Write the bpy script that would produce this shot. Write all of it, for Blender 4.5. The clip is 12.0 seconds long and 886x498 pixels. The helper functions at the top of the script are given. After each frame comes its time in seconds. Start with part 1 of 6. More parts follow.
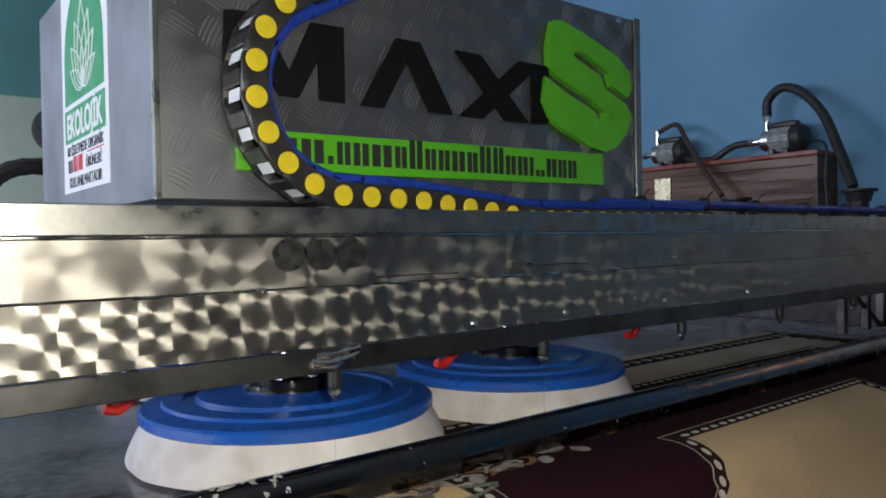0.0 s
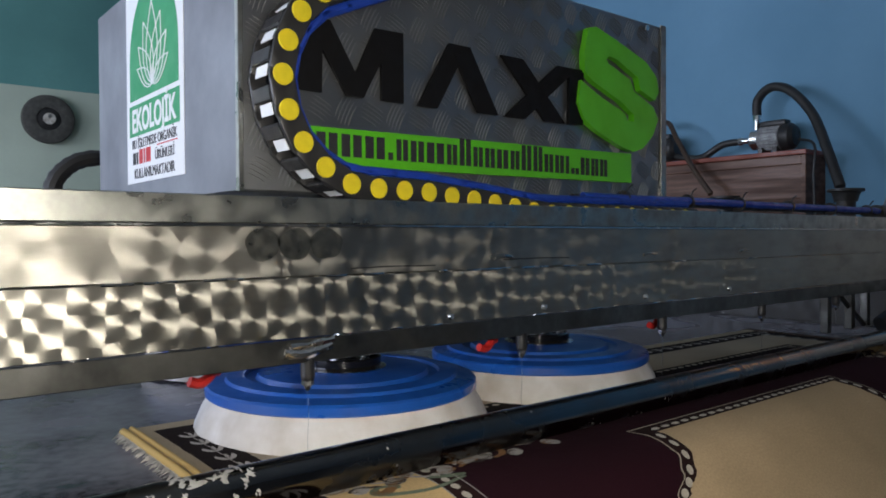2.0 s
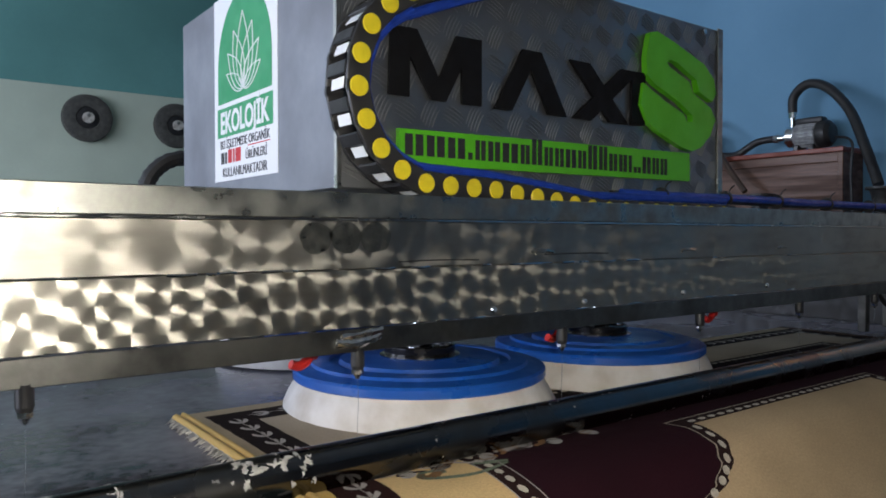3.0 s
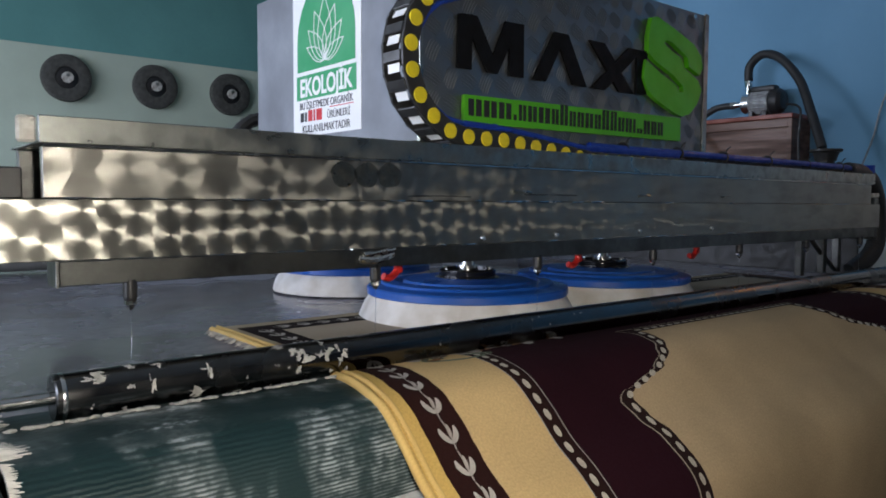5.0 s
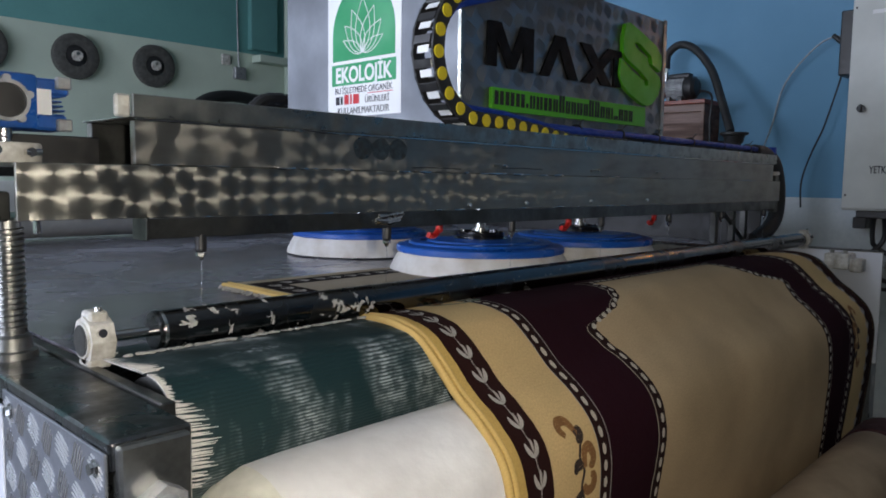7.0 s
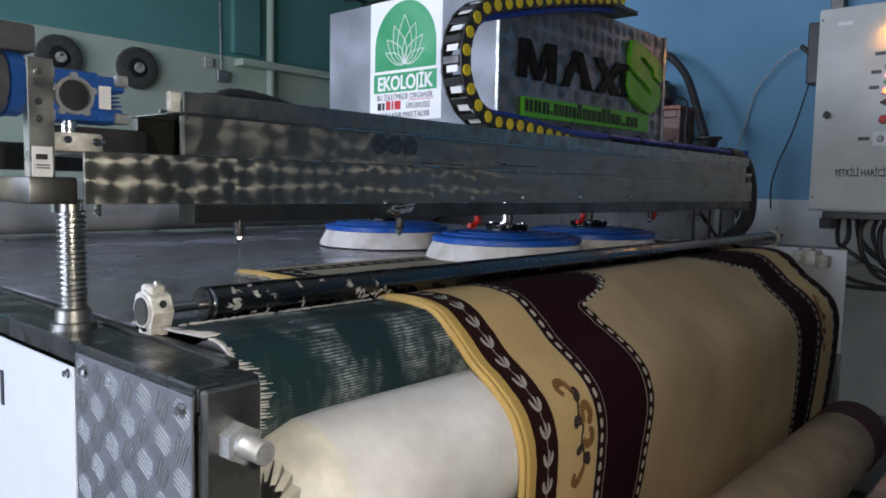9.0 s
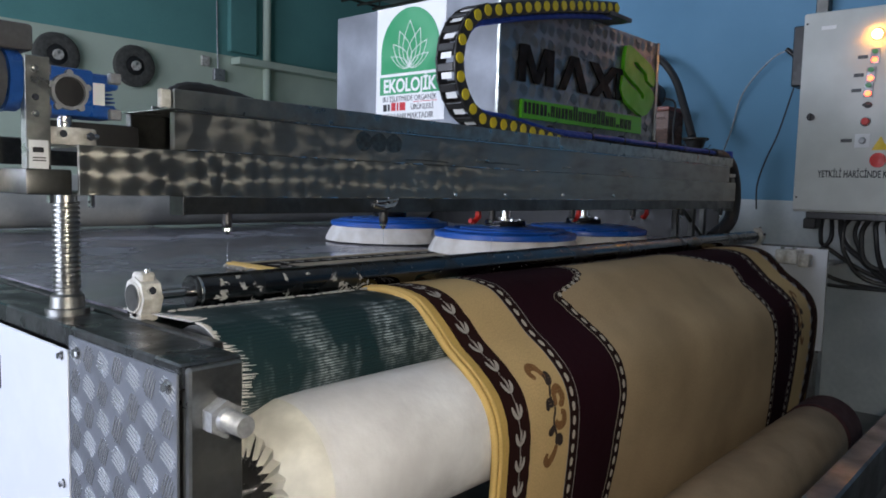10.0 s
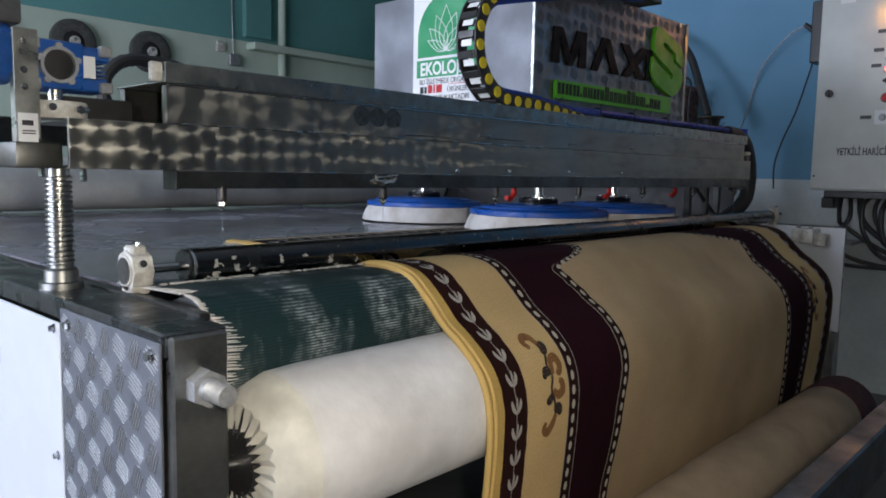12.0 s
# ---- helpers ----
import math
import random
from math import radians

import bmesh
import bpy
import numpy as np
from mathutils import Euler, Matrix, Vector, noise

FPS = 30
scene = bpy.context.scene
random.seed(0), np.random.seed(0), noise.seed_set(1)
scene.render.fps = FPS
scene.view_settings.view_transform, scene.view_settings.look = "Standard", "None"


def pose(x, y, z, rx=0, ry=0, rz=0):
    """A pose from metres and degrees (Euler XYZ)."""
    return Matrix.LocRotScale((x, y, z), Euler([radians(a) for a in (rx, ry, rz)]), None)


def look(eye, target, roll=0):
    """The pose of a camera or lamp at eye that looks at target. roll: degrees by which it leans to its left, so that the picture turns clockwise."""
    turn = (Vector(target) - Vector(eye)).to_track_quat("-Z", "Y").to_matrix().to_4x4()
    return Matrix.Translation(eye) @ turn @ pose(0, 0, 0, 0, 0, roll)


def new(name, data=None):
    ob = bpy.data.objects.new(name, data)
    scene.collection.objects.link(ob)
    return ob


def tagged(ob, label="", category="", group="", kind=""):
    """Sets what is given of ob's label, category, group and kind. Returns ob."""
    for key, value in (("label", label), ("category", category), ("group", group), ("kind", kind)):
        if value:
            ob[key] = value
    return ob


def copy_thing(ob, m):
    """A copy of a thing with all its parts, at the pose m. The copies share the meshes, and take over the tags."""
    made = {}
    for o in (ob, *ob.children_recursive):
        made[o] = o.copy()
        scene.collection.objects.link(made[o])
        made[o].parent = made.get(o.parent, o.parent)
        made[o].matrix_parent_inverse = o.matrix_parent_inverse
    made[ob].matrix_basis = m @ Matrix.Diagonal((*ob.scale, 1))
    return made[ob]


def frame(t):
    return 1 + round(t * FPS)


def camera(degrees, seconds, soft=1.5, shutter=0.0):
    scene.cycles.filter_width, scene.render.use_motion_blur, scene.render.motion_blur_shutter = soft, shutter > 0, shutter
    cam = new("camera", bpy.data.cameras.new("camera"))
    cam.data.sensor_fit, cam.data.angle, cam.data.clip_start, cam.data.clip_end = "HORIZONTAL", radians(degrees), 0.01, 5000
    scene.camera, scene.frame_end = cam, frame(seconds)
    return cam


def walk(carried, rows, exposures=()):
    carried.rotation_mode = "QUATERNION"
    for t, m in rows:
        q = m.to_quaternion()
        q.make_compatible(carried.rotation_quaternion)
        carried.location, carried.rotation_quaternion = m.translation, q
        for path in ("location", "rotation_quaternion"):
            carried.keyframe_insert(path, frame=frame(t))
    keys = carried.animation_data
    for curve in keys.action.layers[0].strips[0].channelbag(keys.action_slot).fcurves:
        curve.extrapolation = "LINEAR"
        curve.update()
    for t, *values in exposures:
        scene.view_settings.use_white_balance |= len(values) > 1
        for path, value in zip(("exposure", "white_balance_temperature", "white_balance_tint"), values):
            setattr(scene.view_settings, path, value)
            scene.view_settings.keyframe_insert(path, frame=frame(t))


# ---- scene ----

cam = camera(62.2, 12.0, soft=1.8)
PATH = [
    (0, (-0.495, -0.852, 1.201), (0.755, 0.709, 1.184), -1.1),
    (0.5, (-0.488, -0.868, 1.197), (0.755, 0.699, 1.198), -0.9),
    (1, (-0.476, -0.861, 1.199), (0.763, 0.708, 1.161), -0.5),
    (1.5, (-0.473, -0.861, 1.192), (0.803, 0.679, 1.163), 0.1),
    (2, (-0.473, -0.862, 1.196), (0.791, 0.687, 1.166), -0.3),
    (2.5, (-0.478, -0.864, 1.19), (0.766, 0.702, 1.152), -0.3),
    (3, (-0.512, -0.869, 1.191), (0.695, 0.726, 1.156), -0.1),
    (3.5, (-0.579, -0.886, 1.176), (0.67, 0.674, 1.08), -0.4),
    (5.5, (-0.773, -1.052, 1.141), (0.512, 0.476, 1.021), 0.7),
    (6, (-0.875, -1.031, 1.142), (0.545, 0.373, 1.028), -1.4),
    (6.5, (-0.944, -1.042, 1.128), (0.509, 0.318, 0.932), 0.1),
    (7, (-0.981, -1.09, 1.128), (0.46, 0.285, 0.944), 0.8),
    (7.5, (-1.023, -1.112, 1.121), (0.407, 0.271, 0.919), 1.9),
    (9.5, (-1.147, -1.151, 1.098), (0.354, 0.161, 0.936), 1.0),
    (10, (-1.153, -1.196, 1.094), (0.342, 0.122, 0.926), 1.5),
    (10.5, (-1.154, -1.2, 1.092), (0.321, 0.144, 0.954), 1.4),
    (11, (-1.141, -1.204, 1.082), (0.329, 0.142, 0.916), 1.6),
    (11.5, (-1.128, -1.21, 1.078), (0.328, 0.15, 0.903), 1.3),
    (12, (-1.112, -1.22, 1.071), (0.345, 0.136, 0.864), 1.1),
]
walk(cam, [(t, look(e, a, r)) for t, e, a, r in PATH], [(0, 0.12), (3.5, 0.20), (7.5, 0.33), (12, 0.42)])

# ---- world, light, exposure ----
V = 0.0730       # speed of the washing carriage along the bridge
X0 = -0.196      # its front left edge at the start
world = bpy.data.worlds.new("world")
scene.world = world
world.use_nodes = True
wn = world.node_tree.nodes
sky = wn.new("ShaderNodeTexSky")
sky.sky_type, sky.sun_disc, sky.sun_elevation, sky.sun_rotation = "NISHITA", False, radians(35), radians(200)
world.node_tree.links.new(sky.outputs[0], wn["Background"].inputs[0])
wn["Background"].inputs[1].default_value = 0.10


def daylight(x, y, z, w, h, power, tx, ty, tz):
    lamp = bpy.data.lights.new("daylight", "AREA")
    lamp.energy, lamp.shape, lamp.size, lamp.size_y = power, "RECTANGLE", w, h
    lamp.color = (0.74, 0.80, 1.0)
    ob = new("daylight", lamp)
    ob.matrix_world = look((x, y, z), (tx, ty, tz))
    return ob


# daylight by the doorway, and by an unseen window added to brighten the far side
daylight(-3.95, 0.75, 1.45, 2.6, 2.3, 120, -2.0, 0.75, 1.2)
daylight(-3.95, 4.0, 2.3, 2.0, 1.4, 104, -2.0, 4.0, 2.0)

# ---- materials ----


def nodes_of(name, color=(0.5, 0.5, 0.5), rough=0.5, metal=0.0):
    m = bpy.data.materials.new(name)
    m.use_nodes = True
    nt = m.node_tree
    b = nt.nodes["Principled BSDF"]
    b.inputs["Base Color"].default_value = (*color, 1)
    b.inputs["Roughness"].default_value = rough
    b.inputs["Metallic"].default_value = metal
    return m, nt, b


def nd(nt, kind, **kw):
    n = nt.nodes.new("ShaderNode" + kind)
    for k, v in kw.items():
        if isinstance(k, str) and k in n.inputs:
            n.inputs[k].default_value = v
        else:
            setattr(n, k, v)
    return n


def mth(nt, op, a, b=None):
    n = nt.nodes.new("ShaderNodeMath")
    n.operation = op
    for i, v in enumerate((a, b)):
        if v is None:
            continue
        if isinstance(v, (int, float)):
            n.inputs[i].default_value = v
        else:
            nt.links.new(v, n.inputs[i])
    return n.outputs[0]


def mixc(nt, f, a, b):
    n = nt.nodes.new("ShaderNodeMix")
    n.data_type = "RGBA"
    for i, v in ((0, f), (6, a), (7, b)):
        if isinstance(v, (int, float)):
            n.inputs[i].default_value = v
        elif isinstance(v, tuple):
            n.inputs[i].default_value = (*v, 1)
        else:
            nt.links.new(v, n.inputs[i])
    return n.outputs[2]


def noise_tex(nt, scale, detail=4.0, coord="Object", stretch=None):
    tc = nt.nodes.new("ShaderNodeTexCoord")
    n = nt.nodes.new("ShaderNodeTexNoise")
    n.inputs["Scale"].default_value, n.inputs["Detail"].default_value = scale, detail
    if stretch:
        mp = nt.nodes.new("ShaderNodeMapping")
        mp.inputs["Scale"].default_value = stretch
        nt.links.new(tc.outputs[coord], mp.inputs[0])
        nt.links.new(mp.outputs[0], n.inputs["Vector"])
    else:
        nt.links.new(tc.outputs[coord], n.inputs["Vector"])
    return n.outputs["Fac"]


def ramp(nt, fac, lo, hi, a=0.35, b=0.65):
    n = nt.nodes.new("ShaderNodeMapRange")
    nt.links.new(fac, n.inputs[0])
    for i, v in enumerate((a, b, lo, hi)):
        n.inputs[1 + i].default_value = v
    return n.outputs[0]


def bump(nt, b, height, strength=0.3, distance=0.002):
    n = nt.nodes.new("ShaderNodeBump")
    n.inputs["Strength"].default_value, n.inputs["Distance"].default_value = strength, distance
    nt.links.new(height, n.inputs["Height"])
    nt.links.new(n.outputs[0], b.inputs["Normal"])


def plain(name, color, rough=0.5, metal=0.0, vary=0.25, scale=18.0, fine=160.0, relief=0.15, blotch=None, stretch=None):
    """A surface with blotches at one scale and grain at another."""
    m, nt, b = nodes_of(name, color, rough, metal)
    big = noise_tex(nt, scale, 5.0, stretch=stretch)
    small = noise_tex(nt, fine, 3.0, stretch=stretch)
    dark = tuple(c * (1 - vary) for c in color) if blotch is None else blotch
    c1 = mixc(nt, ramp(nt, big, 0.0, 1.0, 0.38, 0.68), color, dark)
    c2 = mixc(nt, ramp(nt, small, 0.0, vary * 0.8), c1, dark)
    nt.links.new(c2, b.inputs["Base Color"])
    nt.links.new(ramp(nt, big, max(rough - 0.1, 0.04), min(rough + 0.15, 1.0)), b.inputs["Roughness"])
    if relief:
        bump(nt, b, small, relief, 0.002)
    return m


def turned_steel(name, cell, color, rough, aniso, loose=0.55, bend=0.012):
    """Ground stainless sheet: overlapping round grinding marks that glint like fans."""
    m, nt, b = nodes_of(name, color, rough, 1.0)
    tc = nt.nodes.new("ShaderNodeTexCoord")
    sep = nt.nodes.new("ShaderNodeSeparateXYZ")
    nt.links.new(tc.outputs["Object"], sep.inputs[0])
    comb = nt.nodes.new("ShaderNodeCombineXYZ")
    nt.links.new(sep.outputs[0], comb.inputs[0])
    nt.links.new(sep.outputs[2], comb.inputs[1])
    vo = nt.nodes.new("ShaderNodeTexVoronoi")
    vo.voronoi_dimensions, vo.feature = "2D", "F1"
    vo.inputs["Scale"].default_value = 1 / cell
    vo.inputs["Randomness"].default_value = loose
    warp = nt.nodes.new("ShaderNodeTexNoise")
    warp.inputs["Scale"].default_value = 9.0
    nt.links.new(comb.outputs[0], warp.inputs["Vector"])
    wv = nt.nodes.new("ShaderNodeVectorMath")
    wv.operation = "MULTIPLY_ADD"
    nt.links.new(warp.outputs["Color"], wv.inputs[0])
    wv.inputs[1].default_value = (bend, bend, 0)
    nt.links.new(comb.outputs[0], wv.inputs[2])
    nt.links.new(wv.outputs[0], vo.inputs["Vector"])
    sub = nt.nodes.new("ShaderNodeVectorMath")
    sub.operation = "SUBTRACT"
    nt.links.new(wv.outputs[0], sub.inputs[0])
    nt.links.new(vo.outputs["Position"], sub.inputs[1])
    s2 = nt.nodes.new("ShaderNodeSeparateXYZ")
    nt.links.new(sub.outputs[0], s2.inputs[0])
    tan = nt.nodes.new("ShaderNodeCombineXYZ")
    nt.links.new(s2.outputs[0], tan.inputs[0])
    nt.links.new(s2.outputs[1], tan.inputs[2])
    nt.links.new(tan.outputs[0], b.inputs["Tangent"])
    b.inputs["Anisotropic"].default_value = aniso
    big = noise_tex(nt, 5.0, 5.0)
    grime = noise_tex(nt, 40.0, 4.0, stretch=(0.25, 1, 1))
    nt.links.new(ramp(nt, big, rough - 0.05, rough + 0.14), b.inputs["Roughness"])
    stain = mth(nt, "MULTIPLY", ramp(nt, grime, 0.0, 0.55, 0.45, 0.75), ramp(nt, big, 0.3, 1.0))
    sepc = nt.nodes.new("ShaderNodeSeparateColor")
    nt.links.new(vo.outputs["Color"], sepc.inputs[0])
    base = mixc(nt, ramp(nt, sepc.outputs[0], 0.0, 0.5, 0.0, 1.0), color, tuple(c * 0.86 for c in color))
    nt.links.new(mixc(nt, stain, base, tuple(c * 0.45 for c in color)), b.inputs["Base Color"])
    bump(nt, b, big, 0.12, 0.01)
    return m


TURNED = turned_steel("ground stainless sheet", 0.039, (0.43, 0.415, 0.365), 0.40, 0.74, 0.45, 0.010)
TURNED_BIG = turned_steel("ground stainless cover", 0.055, (0.39, 0.375, 0.335), 0.40, 0.52, 0.9, 0.05)
STEEL = plain("worn steel", (0.40, 0.40, 0.38), 0.36, 1.0, 0.45, 9, 120, 0.08)
RAIL = plain("wet stained steel", (0.24, 0.245, 0.25), 0.30, 1.0, 0.6, 14, 90, 0.2, blotch=(0.09, 0.09, 0.085))
MOTOR_GREY = plain("oily grey motor paint", (0.13, 0.13, 0.135), 0.45, 0.3, 0.4, 25, 150, 0.15)
STEEL_DARK = plain("dark oily steel", (0.17, 0.17, 0.16), 0.38, 1.0, 0.5, 11, 90, 0.12)
GALV = plain("galvanised sheet", (0.42, 0.43, 0.40), 0.36, 1.0, 0.35, 26, 150, 0.08)
TREAD = plain("aluminium tread plate", (0.27, 0.285, 0.32), 0.42, 0.75, 0.3, 14, 110, 0.08)
# scuffed bars, lighter than their plates: the glint is put into the colour
TREAD_GLINT = plain("scuffed aluminium with painted glint", (0.66, 0.67, 0.69), 0.30, 0.8, 0.25, 20, 150, 0.05)
TREAD_GLINT_SOFT = plain("scuffed dull aluminium with painted glint", (0.41, 0.42, 0.435), 0.46, 0.9, 0.25, 9, 150, 0.05)
# darker, less metallic copy of the housing metal, tones the end face down
END_DIM = plain("grey sheet dimming the end face", (0.23, 0.245, 0.275), 0.55, 0.45, 0.25, 5, 70, 0.10)
TREAD_DULL = plain("dull aluminium tread plate", (0.31, 0.32, 0.335), 0.40, 0.92, 0.22, 7, 110, 0.06)
CHROME = plain("bright chrome", (0.75, 0.75, 0.74), 0.14, 1.0, 0.15, 30, 200, 0.02)
ROLLER = plain("black polished tube", (0.15, 0.15, 0.153), 0.20, 1.0, 0.2, 12, 120, 0.02, blotch=(0.11, 0.108, 0.104))
RESIDUE = plain("dried soap scale", (0.46, 0.455, 0.43), 0.8, 0.0, 0.4, 60, 300, 0.4)
BLACK = plain("black rubber", (0.016, 0.016, 0.018), 0.45, 0.0, 0.3, 30, 200, 0.1, blotch=(0.028, 0.027, 0.026))
BLACK_PLASTIC = plain("black plastic", (0.02, 0.02, 0.022), 0.38, 0.0, 0.3, 40, 200, 0.06, blotch=(0.026, 0.025, 0.024))
YELLOW = plain("yellow plastic", (0.72, 0.58, 0.02), 0.4, 0.0, 0.15, 60, 200, 0.03)
BLUE = plain("blue plastic disc", (0.012, 0.10, 0.46), 0.34, 0.0, 0.2, 12, 140, 0.06)
BRISTLE = plain("white bristle", (0.74, 0.72, 0.70), 0.85, 0.0, 0.12, 14, 120, 0.35, blotch=(0.55, 0.51, 0.46))
RED = plain("red plastic", (0.62, 0.02, 0.015), 0.4, 0.0, 0.2, 40, 200, 0.05)
HOSE_BLUE = plain("blue hose", (0.012, 0.055, 0.42), 0.4, 0.0, 0.25, 30, 200, 0.05)
GEAR_BLUE = plain("blue machine enamel", (0.02, 0.10, 0.38), 0.35, 0.0, 0.35, 30, 150, 0.1)
CAST = plain("grey cast aluminium", (0.42, 0.43, 0.44), 0.5, 0.6, 0.35, 40, 160, 0.25)
CASTW = plain("white cast housing", (0.70, 0.69, 0.64), 0.5, 0.0, 0.35, 35, 160, 0.2, blotch=(0.34, 0.31, 0.26))
GREENP = plain("leaf green plastic", (0.10, 0.47, 0.015), 0.38, 0.0, 0.12, 20, 120, 0.04)
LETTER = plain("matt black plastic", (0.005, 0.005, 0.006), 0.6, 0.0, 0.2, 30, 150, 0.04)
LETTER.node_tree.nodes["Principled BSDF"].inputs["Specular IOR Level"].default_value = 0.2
PAPER = plain("white sticker paper", (0.80, 0.81, 0.82), 0.5, 0.0, 0.06, 10, 100, 0.02)
PGREEN = plain("printed green", (0.015, 0.30, 0.11), 0.5, 0.0, 0.1, 12, 100, 0.02)
INK = plain("printed black", (0.02, 0.02, 0.025), 0.6, 0.0, 0.1, 40, 150, 0.02)
INK_RED = plain("printed red", (0.55, 0.02, 0.03), 0.6, 0.0, 0.1, 40, 150, 0.02)
PANEL_WHITE = plain("white coated panel", (0.70, 0.72, 0.77), 0.42, 0.0, 0.1, 5, 60, 0.04)
CABINET = plain("light grey enamel", (0.62, 0.63, 0.60), 0.45, 0.0, 0.12, 6, 90, 0.06)
FELT = plain("white felt", (0.85, 0.84, 0.84), 0.95, 0.0, 0.18, 7, 70, 0.5, blotch=(0.62, 0.60, 0.60))
ft = FELT.node_tree
fb = ft.nodes["Principled BSDF"]
fx = ft.nodes.new("ShaderNodeSeparateXYZ")
ft.links.new(ft.nodes.new("ShaderNodeTexCoord").outputs["Object"], fx.inputs[0])
edge_x = mth(ft, "ADD", fx.outputs[0], mth(ft, "MULTIPLY", noise_tex(ft, 9.0, 4.0), 0.10))
stain = ramp(ft, edge_x, 0.6, 0.0, -0.53, -0.44)
ft.links.new(mixc(ft, stain, fb.inputs["Base Color"].links[0].from_socket, (0.60, 0.55, 0.36)), fb.inputs["Base Color"])
FELT_YELLOW = plain("yellowed felt end", (0.70, 0.67, 0.58), 0.95, 0.0, 0.3, 14, 70, 0.5)
WOOD = plain("dark walnut board", (0.17, 0.075, 0.040), 0.5, 0.0, 0.6, 6, 60, 0.12, blotch=(0.06, 0.026, 0.015), stretch=(2.5, 0.35, 6))
WOOD_RED = plain("red-brown edge", (0.25, 0.055, 0.030), 0.5, 0.0, 0.3, 10, 80, 0.1)
BRASS = plain("brass hinge plate", (0.75, 0.66, 0.45), 0.3, 1.0, 0.3, 30, 150, 0.05)
WALL_WHITE = plain("whitewashed plaster", (0.58, 0.68, 0.56), 0.9, 0.0, 0.18, 1.2, 40, 0.2)
WALL_TEAL = plain("teal distemper", (0.14, 0.36, 0.34), 0.9, 0.0, 0.22, 0.9, 30, 0.2)
WALL_BLUE = plain("sky blue wall paint", (0.15, 0.33, 0.50), 0.75, 0.0, 0.16, 1.1, 45, 0.12)
WALL_LOW = plain("white wall base paint", (0.60, 0.64, 0.66), 0.7, 0.0, 0.3, 2.5, 45, 0.15, blotch=(0.36, 0.42, 0.46))
CONCRETE = plain("wet concrete", (0.10, 0.10, 0.097), 0.45, 0.0, 0.45, 1.6, 30, 0.3)
# unlit room put into the colour: dark, so the steel reflects little
WALL_GREY = plain("grey plaster dimmed for reflections", (0.13, 0.125, 0.12), 0.9, 0.0, 0.2, 1.5, 40, 0.2)
CEILING = plain("ceiling plaster", (0.55, 0.60, 0.60), 0.9, 0.0, 0.15, 1.0, 30, 0.2)
# lilac blotches: soap film plus the grazing reflection, put into the colour
BELT = plain("dark belt with suds and painted sheen", (0.045, 0.046, 0.054), 0.17, 0.0, 0.5, 3.0, 50, 0.05, blotch=(0.30, 0.29, 0.335))
WATER, wt, wb = nodes_of("water", (0.9, 0.95, 1.0), 0.05)
wb.inputs["Transmission Weight"].default_value = 0.92
wb.inputs["IOR"].default_value = 1.33


def glow(name, color, strength):
    m, nt, b = nodes_of(name, color, 0.4)
    b.inputs["Emission Color"].default_value = (*color, 1)
    b.inputs["Emission Strength"].default_value = strength
    return m


AMBER_ON = glow("lit amber lamp", (1.0, 0.36, 0.03), 80.0)
RED_ON = glow("lit red lamp", (1.0, 0.10, 0.03), 5.0)
TORCH = glow("torch light", (1.0, 0.93, 0.82), 2950.0)


def green_belt():
    m, nt, b = nodes_of("green ribbed belt", (0.012, 0.07, 0.062), 0.55)
    tc = nt.nodes.new("ShaderNodeTexCoord")
    wv = nt.nodes.new("ShaderNodeTexWave")
    wv.bands_direction = "Z"
    wv.inputs["Scale"].default_value, wv.inputs["Distortion"].default_value = 70.0, 2.0
    nt.links.new(tc.outputs["Object"], wv.inputs["Vector"])
    # pale streaks: soap spray, with the wet sheen put into the colour too
    blot = noise_tex(nt, 11.0, 6.0, stretch=(1.0, 0.6, 0.35))
    spray = noise_tex(nt, 70.0, 3.0)
    f = mth(nt, "MULTIPLY", ramp(nt, blot, 0.0, 1.0, 0.47, 0.64), ramp(nt, wv.outputs["Fac"], 0.15, 1.0, 0.3, 0.8))
    f = mth(nt, "MULTIPLY", f, ramp(nt, spray, 0.2, 1.0, 0.38, 0.6))
    nt.links.new(mixc(nt, f, (0.004, 0.022, 0.024), (0.42, 0.47, 0.48)), b.inputs["Base Color"])
    bump(nt, b, wv.outputs["Fac"], 0.35, 0.002)
    return m


GREEN_BELT = green_belt()

RUG_W, RUG_END = 1.955, -0.425     # rug width; its rear end, counted along the rug from the nip at the start


